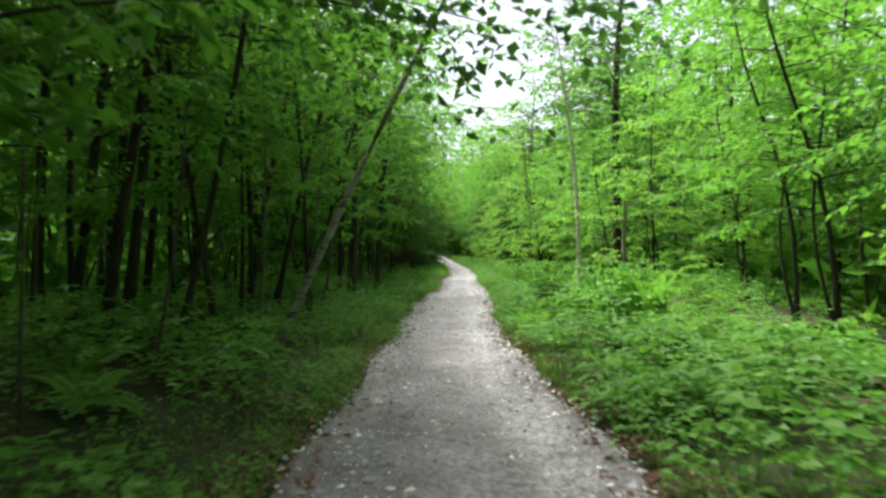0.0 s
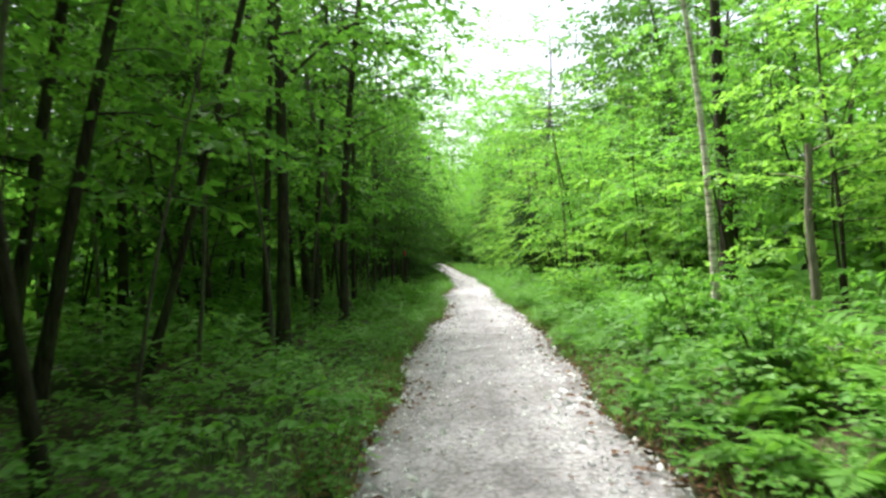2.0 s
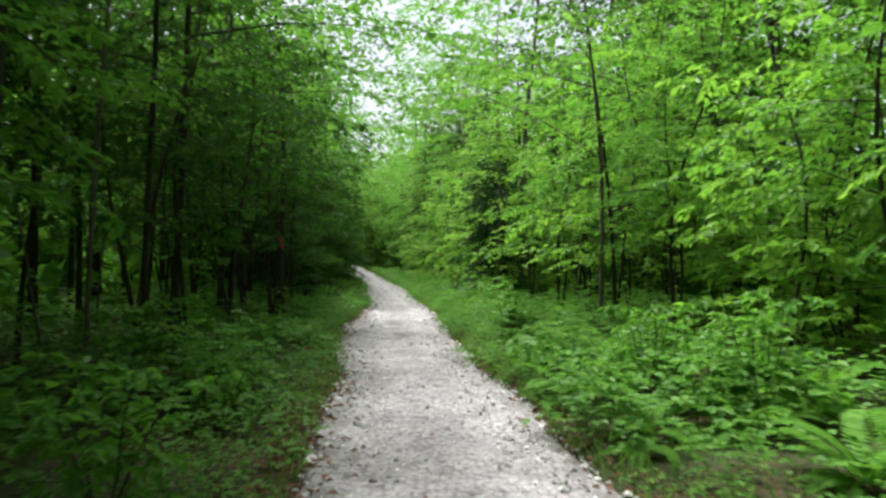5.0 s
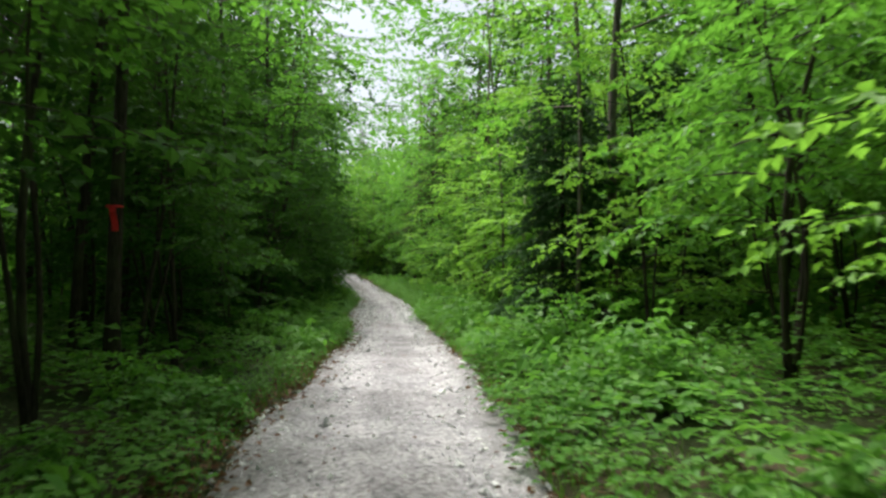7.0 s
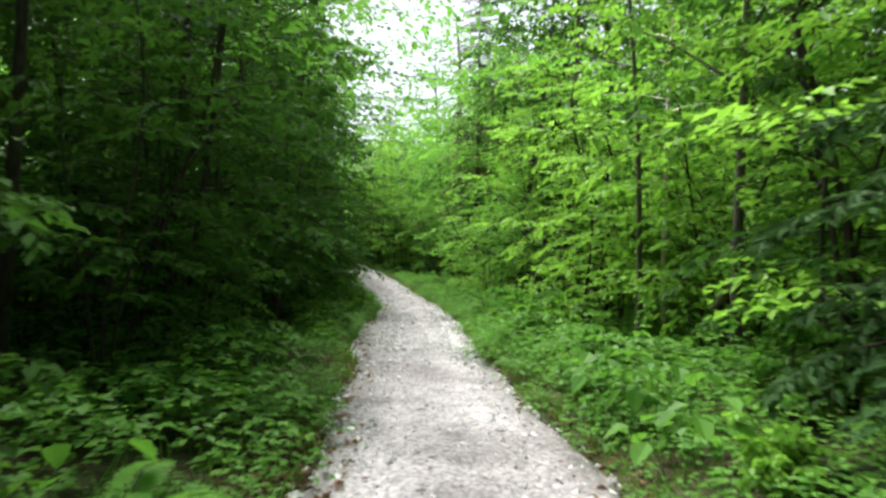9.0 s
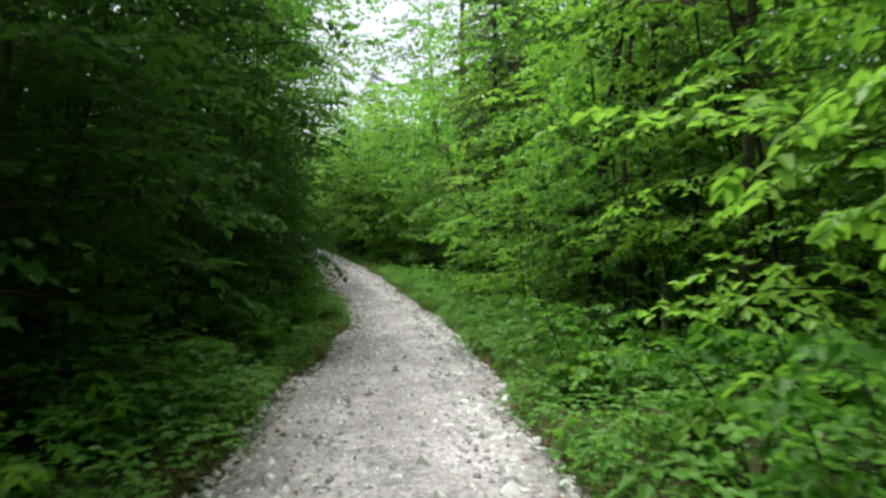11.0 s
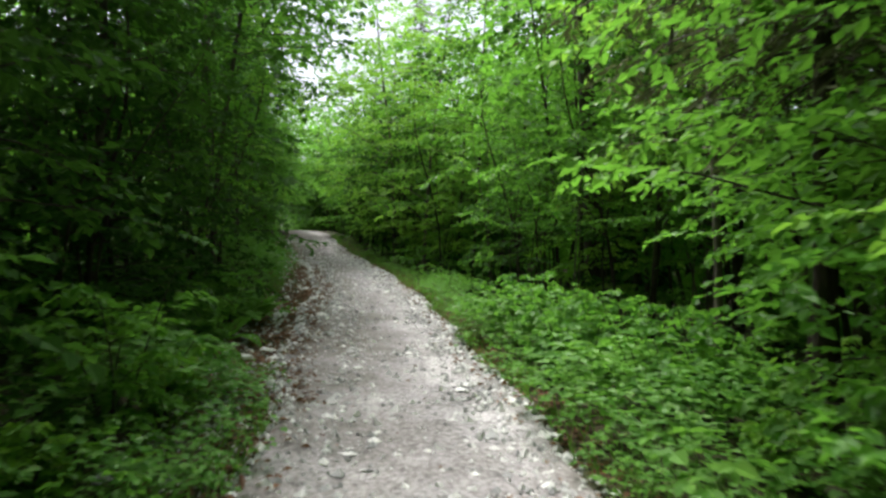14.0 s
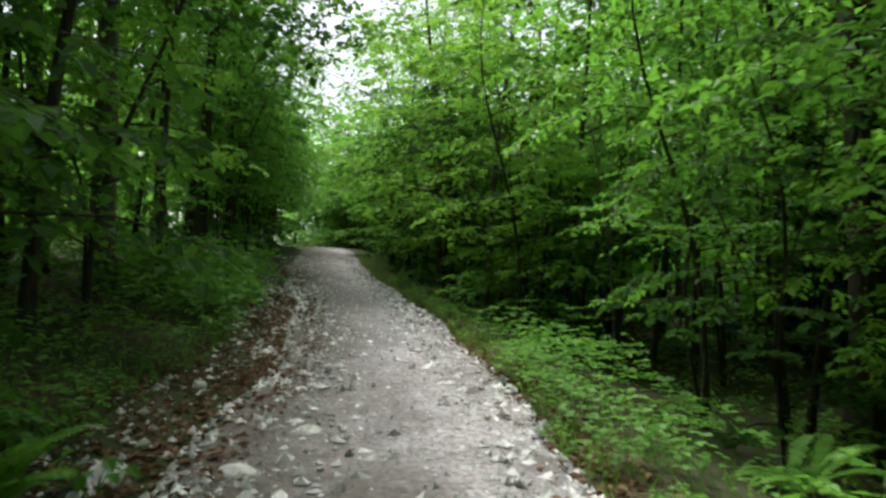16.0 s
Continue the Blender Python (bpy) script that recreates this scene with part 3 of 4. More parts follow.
single(birch(10.5, 0.062, (0.44, 0.0), (0.06, 0.0), 0.5, 20, "birch with mottled grey-white bark leaning over the track", LEAF_FRESH, BARK_MOTTLED), -2.55, 11.4)
single(birch(9.5, 0.075, (-0.01, 0.0), (-0.08, 0.0), 0.62, 22, "slender straight birch with pale pinkish bark and bare lower stem"), 4.3, 23.2)
single(birch(9.0, 0.09, (-0.01, 0.02), (0.02, 0.0), 0.55, 20, "grey birch stem standing behind the young trees"), 7.7, 78.8)
single(birch(9.0, 0.06, (0.01, 0.0), (0.02, 0.0), 0.6, 16, "thin pale birch stem in the shaded wood"), 6.5, 72.3)
for x, y in ((4.9, 71.6), (5.6, 71.2)):
    single(tall_tree(0.1, 14, 0.2, LEAF_SHADED, BARK_DARK, "dark trunk in the shade at the verge with leafy crown", (0.07, 0.0), 9, 24), x, y)
single(birch(9.0, 0.06, (0.02, 0.02), (0.02, 0.0), 0.5, 18, "pale thin birch stem among lime green leaves"), 6.0, 61.8)
single(birch(10.0, 0.1, (-0.03, 0.02), (0.02, 0.0), 0.7, 10, "tall pale birch snag with a thin crown"), 11.1, 76.5)
single(tall_tree(0.27, 17, 0.42, LEAF_FRESH, BARK_DARK, "thick dark-trunked tree close to the stony track"), 5.35, 94.0)
single(tall_tree(0.2, 16, 0.4, LEAF_SHADED, BARK_DARK, "thick dark-trunked tree at the edge of the wood"), 6.9, 29.3)
single(tall_tree(0.12, 15, 0.42, LEAF_FRESH, BARK_GREY, "grey pole-like tree rising above the hemlock"), 5.9, 52.4)
single(tall_tree(0.12, 12, 0.3, LEAF_SHADED, BARK_DARK, "dark bent tree shading the verge", (-0.1, -0.05), 6), 7.9, 59.8)
single(tall_tree(0.10, 13, 0.33, LEAF_FRESH, BARK_DARK, "dark slim tree with bare lower trunk at the verge", (0.02, 0.0), 2), -2.75, 22.2)
single(tall_tree(0.09, 13, 0.30, LEAF_FRESH, BARK_DARK, "slim dark tree leaning slightly beside the track", (0.05, 0.0), 2), -2.35, 26.3)
# its last five limbs are added above the view to shade track and verge
single(tall_tree(0.09, 14, 0.33, LEAF_SHADED, BARK_DARK, "dark tree with a leafy branch hanging over the track", (0.02, 0.02), 2, 15,
                 ((0.29, 0.03, 5.4, 0.06, 0.24), (0.30, -0.14, 5.8, 0.05, 0.22), (0.28, 0.12, 4.8, 0.05, 0.2), (0.4, 0.35, 5.6, 0.2, 0.2), (0.43, 0.1, 6.2, 0.2, 0.2), (0.47, 0.5, 6.0, 0.2, 0.2), (0.5, -0.2, 6.0, 0.2, 0.2), (0.54, 0.25, 6.2, 0.2, 0.2)), 1.0, 0.15), -4.3, 6.4)
single(HEMLOCK[0], 4.8, 52.4)
put(YOUNG[2], used, 4.7, 62.6, 0, 1.15)
spots.append((4.7, 62.6))
single(YOUNG[3], 5.9, 67.2)
put(YOUNG[2], used, 6.2, 60.6, 120, 1.15)
single(HEMLOCK[1], 4.8, 82.3)
put(HEMLOCK[1], used, 7.6, 91.0, 200, 1.1)
put(HEMLOCK[1], used, 0.5, 118.0, 70, 1.0)
put(HEMLOCK[0], used, 8.5, 56.3, 140, 1.3)
put(HEMLOCK[0], used, 8.2, 80.0, 40, 1.4)
put(HEMLOCK[0], used, 8.0, 100.0, 200, 1.5)


def shrub(height, leaf, label):
    stems, limbs = [], []
    for k in range(4):
        az = k * 1.57 + rs.uniform(-0.5, 0.5)
        h = height * rs.uniform(0.7, 1.1)
        stems.append((stem_line(h, (0.35 * math.cos(az), 0.35 * math.sin(az)), rs.uniform(-0.15, 0.15, 2), 6, 0.1), np.linspace(0.011, 0.004, 6)))
        limbs += [(k, 0.25 + 0.13 * i, i * GA + az, height * rs.uniform(0.22, 0.42), rs.uniform(0.1, 0.6), rs.uniform(0.1, 0.4)) for i in range(6)]
    return make_tree("shrub", label, "shrub", stems, BARK_DARK, limbs, leaf, 0.10, 8, 7, 0.3, "shrubs in the verge", 0.6, bush=True, full=True)


SHRUBS = [shrub(1.0, LEAF_GROUND, "leafy green shrub with layered leaves in the verge"), shrub(1.35, LEAF_FRESH, "taller fresh green shrub of thin stems"), shrub(0.8, LEAF_LIME_LIT, "small leafy shrub in a yellow-green coloured as sunlit")]


def dead_stub():
    stem = stem_line(2.9, (0.05, 0), (-0.08, 0), 9, 0.08)
    top = tagged(new("dead_tree"), "broken grey dead stem standing in the ferns", "dead tree")
    part("trunk", mesh_of("trunk", *tube(stem, np.linspace(0.085, 0.05, 9), 8), DEADWOOD, True), top)
    w = [tube(limb(on_line(stem, t), az, ln, 0.5, 0.2), np.linspace(0.02, 0.006, 7), 5) for t, az, ln in ((0.95, 0.3, 0.7), (0.8, 2.6, 0.55), (0.6, 4.4, 0.4))]
    for v, f in w:
        part("branch", mesh_of("branch", v, f, DEADWOOD, True), top)
    return top


single(dead_stub(), 5.5, 22.3)
single(dead_stub(), 7.3, 67.0, 60)


def bare_branch(label, line, r0, twigs):
    """A dead limb with forks, leaning or hanging among the trees."""
    top = tagged(new("dead_branch"), label, "branch")
    line = np.asarray(line, float)
    t = np.linspace(0, 1, 14)
    k = np.linspace(0, 1, len(line))
    pts = np.stack([np.interp(t, k, line[:, i]) for i in range(3)], -1)
    pts[1:-1] = (pts[:-2] + pts[1:-1] * 2 + pts[2:]) / 4
    part("limb", mesh_of("limb", *tube(pts, np.linspace(r0, r0 * 0.3, 14), 7), DEADWOOD if "grey" in label else BARK_DARK, True), top)
    w = [tube(limb(on_line(pts, s), az, ln, 0.4, 0.1), np.linspace(r0 * 0.4, 0.004, 7), 5) for s, az, ln in twigs]
    for v, f in w:
        part("twig", mesh_of("twig", v, f, BARK_DARK, True), top)
    return top


z0 = float(land(6.8, 59.5))
bare_branch("broken arching grey dead branch among yellow-green leaves", [(5.9, 59.4, z0 + 0.9), (6.5, 59.4, z0 + 1.8), (6.85, 59.5, z0 + 2.0), (7.15, 59.5, z0 + 1.7)], 0.06, [(0.5, 0.4, 0.5), (0.3, 2.5, 0.6)])
bare_branch("dark fallen stem leaning against the trees", [(-6.4, 16, 0.1), (-5.6, 16, 1.1), (-5.0, 16.2, 2.0), (-4.2, 16.4, 2.6)], 0.05, [(0.5, 1.0, 0.7), (0.8, 2.0, 0.5)])
bare_branch("crooked dark slender bare stem leaning out over the verge", [(4.83, 78.9, 0.0), (4.82, 78.9, 0.5), (4.75, 78.86, 1.14), (4.44, 78.83, 2.0), (3.84, 78.81, 2.67), (3.49, 78.79, 3.36), (3.33, 78.78, 3.7), (3.05, 78.76, 4.4)], 0.045, [(0.5, 2.7, 0.7), (0.62, 3.6, 0.9), (0.72, 1.2, 0.7), (0.85, 2.2, 0.8)])

for x, y in ((-3.3, 23.5), (-3.1, 27.5), (-2.9, 33.0), (-2.8, 38.5), (-3.0, 43.5), (-3.0, 48.0), (-2.6, 55.5), (-2.4, 63.5), (-2.5, 74.0), (-3.0, 85.5), (-3.4, 92.0)):
    single(tall_tree(0.07, 12, 0.45, LEAF_FRESH, BARK_DARK, "slim dark tree with leafy limbs arching over the track", (0.04, 0.0), 0, 10,
                     [(q, az, ln * (1.2 if 80 < y < 90 else 0.95 if y > 80 else 1.45 if y > 60 else 1.35 if 30 < y < 58 else 1.0 if y > 25 else 0.85), 0.36, 0.3) for q, az, ln in ((0.42, 0.1, 3.2), (0.5, -0.5, 3.6), (0.56, 0.55, 3.4), (0.64, -0.1, 3.6), (0.72, 0.3, 3.2))], 1.0, 0.15, 11), x, y)
# right-hand crowns get the lime leaf, with sunlight put into its colour
for x, y, h in ((5.8, 58.5, 14), (5.6, 67.5, 15), (6.6, 76.5, 16), (5.9, 87.6, 13), (7.4, 92.0, 15), (-2.6, 79.0, 14), (-4.4, 88.0, 15), (8.8, 48.0, 12)):
    single(tall_tree(0.08, h, 0.24, LEAF_LIME_LIT if x > 0 else LEAF_FRESH, BARK_GREY if x > 0 else BARK_DARK, "tall slender tree with a sunlit light green crown", (0.01, 0.0), 0, 20, (), 0.9, 0.15, 12), x, y)
# red marker ribbon on a trunk left of the track
single(tall_tree(0.09, 12, 0.4, LEAF_SHADED, BARK_DARK, "dark pole-like tree with a marker ribbon tied round it"), -1.95, 46.3)
m_red, nt_red = node_mat("red_ribbon")
red_n = tex(nt_red, "noise", 12.0)
finish(nt_red, surface(nt_red, ramp(nt_red, red_n.outputs["Fac"], [(0.3, (0.5, 0.01, 0.015)), (0.7, (0.75, 0.03, 0.03))]), 0.5).outputs[0])
rz = float(land(-1.95, 46.3))
ring_v, ring_f = tube([(0, 0, -0.012), (0, 0, 0.0), (0, 0, 0.012)], [0.092, 0.095, 0.092], 12)
ribbon = tagged(new("marker_ribbon"), "red plastic marker ribbon tied round a tree trunk", "ribbon")
ribbon.location = (-1.95, 46.3, rz + 2.1)
part("band", mesh_of("band", ring_v, ring_f, m_red, True), ribbon)
tail = np.array([[(-0.03 + 0.01 * k + w, -0.1 - 0.015 * math.sin(k * 1.7), -0.07 * k) for w in (0, 0.07)] for k in range(5)]).reshape(-1, 3)
part("tail", mesh_of("tail", tail, np.array([[2 * k, 2 * k + 1, 2 * k + 3, 2 * k + 2] for k in range(4)]), m_red), ribbon)

for x, y, r, lean in ((-3.9, 8.4, 0.07, 0.14), (-4.4, 10.2, 0.09, 0.1), (-3.5, 9.7, 0.05, 0.2), (-5.6, 12.5, 0.08, 0.04), (-4.0, 17.5, 0.07, 0.22), (-3.6, 19.0, 0.05, 0.3), (-4.9, 18.6, 0.08, 0.16)):
    single(tall_tree(r, 12, 0.36, LEAF_FRESH, BARK_DARK, "slim dark tree leaning towards the track", (lean, 0.02), 3, 12), x, y)
# ---- canopy trees added to shade the wood, several of them out of view
for x, y in ((4.6, -6.5), (5.6, -1.5), (-3.8, -3.0), (-4.0, 2.0), (5.8, 4.5), (-6.0, 103.0)):
    spots.append((x, y))
    put(CANOPY[1], used, x, y, lay.uniform(0, 360))
for k in range(26):
    y, u = -8 + k * 5.4 + lay.uniform(-1.5, 1.5), -lay.uniform(3.6, 5.2)
    u -= 1.3 if y < 20 else 2.6 if 36 < y < 84 else 0
    single_x = float(mid_x(y)) + u
    if free(single_x, y, 1.2):
        put((CANOPY if y > 42 else CANOPY_LIGHT if y < 20 else [TALL[0], CANOPY[0]])[k % 2], used, single_x, y, lay.uniform(0, 360), lay.uniform(0.64, 0.8) if 36 < y < 64 else lay.uniform(0.85, 1.1), lay.normal(0, 2, 2))
# deeper crowns, hidden behind the others, added for the shade they cast
for k in range(12):
    y, u = 36 + k * 5.0 + lay.uniform(-1.5, 1.5), -lay.uniform(7.5, 13)
    put(CANOPY[k % 2], used, float(mid_x(y)) + u, y, lay.uniform(0, 360), lay.uniform(0.85, 1.15), lay.normal(0, 2, 2))
for k in range(6):
    y, u = 50 + k * 7.5 + lay.uniform(-2, 2), lay.uniform(6.0, 9.0)
    single_x = float(mid_x(y)) + u
    if free(single_x, y, 1.2):
        put(CANOPY[k % 2], used, single_x, y, lay.uniform(0, 360), lay.uniform(0.8, 1.05), lay.normal(0, 2, 2))
for k in range(9):
    y, u = 36 + k * 6.2 + lay.uniform(-2, 2), lay.uniform(8.5, 12.5)
    put(CANOPY[k % 2], used, float(mid_x(y)) + u, y, lay.uniform(0, 360), lay.uniform(0.9, 1.15), lay.normal(0, 2, 2))
for k in range(17):
    y, u = 37 + k * 3.3 + lay.uniform(-1, 1), -lay.uniform(6.2, 8.5)
    single_x = float(mid_x(y)) + u
    if free(single_x, y, 0.8):
        put(CANOPY[k % 2], used, single_x, y, lay.uniform(0, 360), lay.uniform(0.7, 0.85) if y < 64 else lay.uniform(0.85, 1.05), lay.normal(0, 2, 2))
for k in range(12):
    y, sd = 113 + (k // 2) * 3.0 + lay.uniform(-1, 1), 1 if k % 2 else -1
    single_x = float(mid_x(y)) + sd * lay.uniform(2.6, 4.2)
    if free(single_x, y, 0.8):
        put(TALL[k % 2], used, single_x, y, lay.uniform(0, 360), lay.uniform(0.55, 0.75), lay.normal(0, 2, 2))
for x, y in ((-6.4, 3.5), (-7.2, 7.5), (-6.6, 12.0), (-7.5, 16.5), (-6.8, 20.5)):
    spots.append((x, y))
    put(CANOPY_LIGHT[int(y) % 2], used, x, y, lay.uniform(0, 360), lay.uniform(0.9, 1.1))
for x, y in ((-4.9, 5.0), (-4.6, 9.0), (-4.8, 13.2), (-4.4, 17.0), (-4.4, 24.0), (-4.9, 28.5), (-4.4, 32.0), (-9.0, 6.0), (-9.5, 12.5), (-9.0, 19.5), (-9.4, 26.0)):
    spots.append((x, y))
    put(CANOPY_LIGHT[int(y) % 2], used, x, y, lay.uniform(0, 360), lay.uniform(0.6, 0.8) if x > -6 else lay.uniform(0.8, 1.0), lay.normal(0, 3, 2))
for x, y in ((8.0, 3.0), (9.2, 8.0), (8.6, 13.0), (9.6, 18.0), (9.0, 24.0), (9.6, 30.0), (9.4, 76.0), (9.0, 84.5),
             (9.2, 92.0), (7.4, 98.0), (8.6, 102.0)):
    spots.append((x, y))
    put(CANOPY_LIGHT[int(y) % 2], used, x, y, lay.uniform(0, 360), lay.uniform(0.85, 1.0), lay.normal(0, 3, 2))
# ---- left wood: many slim trunks; leaf close to the track further on
scatter([TALL[0], TALL[1], TALL[2], TALL[4]], 26, -8, 34, -14, -3.0, 0.9, 0.8, 1.15, 3)
scatter([POLES[0], POLES[1], POLES[1]], 92, 2, 40, -12, -2.7, 0.4, 0.6, 1.15, 6)
scatter(TALL, 20, 34, 135, -10, -3.4, 1.1, 0.8, 1.15, 3)
scatter(POLES, 26, 40, 110, -10, -3.0, 0.6, 0.7, 1.1, 6)
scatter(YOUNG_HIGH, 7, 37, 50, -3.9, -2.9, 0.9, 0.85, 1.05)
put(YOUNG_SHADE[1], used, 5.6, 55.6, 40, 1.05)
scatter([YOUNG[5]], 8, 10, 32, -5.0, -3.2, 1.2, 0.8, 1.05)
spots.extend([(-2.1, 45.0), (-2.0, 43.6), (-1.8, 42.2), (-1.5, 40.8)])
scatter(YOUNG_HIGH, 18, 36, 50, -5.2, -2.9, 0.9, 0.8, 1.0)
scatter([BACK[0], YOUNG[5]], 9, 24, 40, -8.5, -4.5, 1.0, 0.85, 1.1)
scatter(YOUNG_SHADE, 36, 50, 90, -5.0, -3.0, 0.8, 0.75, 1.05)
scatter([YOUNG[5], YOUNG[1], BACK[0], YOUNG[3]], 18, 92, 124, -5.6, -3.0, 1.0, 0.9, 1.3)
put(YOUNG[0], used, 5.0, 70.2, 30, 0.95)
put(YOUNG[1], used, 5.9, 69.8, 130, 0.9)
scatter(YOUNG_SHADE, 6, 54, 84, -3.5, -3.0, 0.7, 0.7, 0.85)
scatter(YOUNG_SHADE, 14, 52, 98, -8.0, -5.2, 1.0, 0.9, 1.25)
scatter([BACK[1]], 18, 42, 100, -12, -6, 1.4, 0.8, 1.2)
# ---- right wood: open verge, then young trees in light, then trunks
scatter([YOUNG[5], YOUNG[5], YOUNG[2]], 9, 32, 41, 4.8, 7.5, 1.0, 0.8, 1.1)
scatter([YOUNG[3], YOUNG[5], YOUNG[5]], 10, 40, 50, 4.0, 7.5, 1.0, 0.8, 1.15)
scatter([YOUNG[5], YOUNG[3], YOUNG[5]], 16, -6, 31, 5.4, 10, 1.2, 0.9, 1.2)
scatter([YOUNG[0], YOUNG[1], YOUNG[5], YOUNG[3]], 22, 55, 69, 4.1, 8.5, 1.0, 0.75, 1.15)
scatter([YOUNG[5], YOUNG[4]], 5, 68, 75, 5.5, 8.5, 1.0, 0.9, 1.15)
scatter([YOUNG[0], YOUNG[1]], 6, 46, 55, 5.0, 8.5, 1.2, 0.9, 1.15)
spots.extend([(4.6, 77.3), (3.9, 76.6), (4.2, 78.6)])
scatter([YOUNG[0], YOUNG[1], YOUNG[3]], 14, 73, 83, 4.4, 7.4, 0.9, 0.75, 1.1)
scatter([YOUNG[5]], 4, 84, 91, 4.6, 7.5, 1.0, 0.9, 1.1)
put(YOUNG[2], used, 5.0, 92.0, 75, 0.75)
for k, (x, y) in enumerate(((1.6, 99.0), (1.0, 102.5), (0.6, 106.0), (2.6, 104.0), (-0.2, 105.0), (-0.4, 110.0), (2.4, 107.5), (-0.8, 109.0))):
    put((YOUNG[3], LEAFY[2], YOUNG[2])[k % 3], used, x, y, k * 71, (0.95, 1.0, 1.2)[k % 3])
for k, (x, y, size) in enumerate(((4.3, 80.3, 0.95), (5.0, 80.8, 1.05), (5.2, 77.0, 1.0), (4.7, 78.0, 0.8), (5.9, 76.0, 1.1), (4.5, 74.3, 0.75), (5.6, 73.2, 1.0))):
    put((YOUNG[0], YOUNG[1], YOUNG[3], YOUNG[2])[k % 4], used, x, y, k * 67, size)
scatter([YOUNG[5], YOUNG[5], YOUNG[4]], 6, 91, 104, 3.0, 7.0, 1.0, 0.9, 1.2)
scatter([TALL[0], TALL[1], LEAFY[2]], 12, 104, 132, 3.2, 5.0, 1.2, 0.6, 0.8)
scatter([TALL[0], TALL[1], TALL[3]], 8, 104, 132, -5.0, -3.2, 1.2, 0.55, 0.75)
scatter([BACK[0], YOUNG[1], BACK[0]], 18, 100, 128, 2.8, 6.5, 1.0, 0.8, 1.1)
scatter(BACK, 24, -4, 86, 8, 13, 1.4, 0.8, 1.25)
scatter(LEAFY, 16, -8, 45, 6.5, 14, 1.3, 0.8, 1.1)
scatter(LEAFY, 20, 42, 88, 5.2, 13, 1.3, 0.8, 1.1)
scatter(TALL, 9, 88, 108, 4.5, 13, 1.3, 0.8, 1.15)
scatter(POLES, 46, 88, 108, 3.2, 10, 0.4, 0.8, 1.2, 4)
scatter([BACK[0], YOUNG[5]], 9, 94, 116, 6.0, 11, 1.2, 0.8, 1.2)
# ---- the wood that closes the end, where the track drops away to the left
for k in range(15):
    for sd in (-1, 1):
        y = 104 + k * 1.7 + lay.uniform(-0.6, 0.6)
        x = float(mid_x(y)) + sd * lay.uniform(2.3, 3.1)
        if free(x, y, 0.5):
            put([YOUNG[4], YOUNG[1], YOUNG[5]][k % 3], used, x, y, lay.uniform(0, 360), lay.uniform(1.1, 1.5))
for k in range(44):
    x, y = lay.uniform(-10, 5), lay.uniform(126, 142)
    if abs(x - float(mid_x(y))) > 2.2:
        put((BACK + YOUNG_SHADE)[k % 4], used, x, y, lay.uniform(0, 360), lay.uniform(1.0, 1.5))
for k in range(22):
    put(YOUNG_SHADE[k % 2], used, lay.uniform(-17, -3), lay.uniform(141, 150), lay.uniform(0, 360), lay.uniform(1.2, 1.6))
scatter([CANOPY[0], TALL[0], TALL[1]], 9, 128, 150, -26, 8, 1.5, 0.8, 1.15)


# ---------------------------------------------------------------- distant wood
def far_wood():
    pos = []
    for u0, u1, n in ((-28, -13, 20000), (14, 28, 26000)):
        y = rs.uniform(-40, 170, n)
        u = rs.uniform(u0, u1, n)
        pos.append(np.stack([mid_x(np.minimum(y, 140)) + u, y, rs.uniform(0, 1, n) * 17], -1))
    n = 30000
    y = rs.uniform(-10, 130, n)
    side = np.where(rs.uniform(0, 1, n) < 0.5, -1, 1)
    pos.append(np.stack([mid_x(y) + side * (8.5 + 11.5 * rs.uniform(0, 1, n)), y, rs.uniform(0, 1, n) ** 2 * 4.0], -1))
    n = 16000
    pos.append(np.stack([rs.uniform(-45, 30, n), rs.uniform(150, 172, n), rs.uniform(0, 1, n) ** 1.3 * 17], -1))
    n = 6000
    pos.append(np.stack([rs.uniform(-30, 30, n), rs.uniform(-40, -26, n), rs.uniform(0, 15, n)], -1))
    p = np.concatenate(pos)
    p[:, 2] += land(p[:, 0], p[:, 1])
    n = len(p)
    L = rs.uniform(0.5, 1.0, n)
    v, f = leaves(p, rs.normal(0, 1, (n, 3)) * (1, 1, 0.5), rs.normal(0, 0.8, (n, 3)) + (0, 0, 1), L, L * 0.7)
    wide = np.random.RandomState(11)              # the wood goes on to both sides
    n = 26000
    y = wide.uniform(-70, 190, n)
    q = np.stack([mid_x(np.minimum(y, 140)) + wide.choice([-1, 1], n) * wide.uniform(24, 75, n), y, wide.uniform(0.3, 1, n) * 15], -1)
    q[:, 2] += land(q[:, 0], q[:, 1])
    L = wide.uniform(1.0, 1.9, n)
    v, f = join([(v, f), leaves(q, wide.normal(0, 1, (n, 3)) * (1, 1, 0.4), wide.normal(0, 0.5, (n, 3)) + (0, 0, 1), L, L * 0.7)])
    top = tagged(new("far_wood"), "distant wood of leafy trees closing the view", "woods", kind="stuff")
    tagged(part("foliage", mesh_of("foliage", v, f, LEAF_FRESH), top), kind="stuff")
    stems = []
    for _ in range(260):
        y = rs.uniform(-40, 165)
        u = rs.choice([-1, 1]) * rs.uniform(15, 34)
        x = float(mid_x(min(y, 140))) + u
        h = rs.uniform(9, 14)
        line = stem_line(h, rs.normal(0, 0.04, 2), (0, 0), 6, 0.05) + np.array([x, y, float(land(x, y)) - 0.1])
        stems.append(tube(line, np.linspace(rs.uniform(0.07, 0.17), 0.03, 6), 6))
    tagged(part("trunks", mesh_of("trunks", *join(stems), BARK_GREY, True), top), kind="stuff")


far_wood()


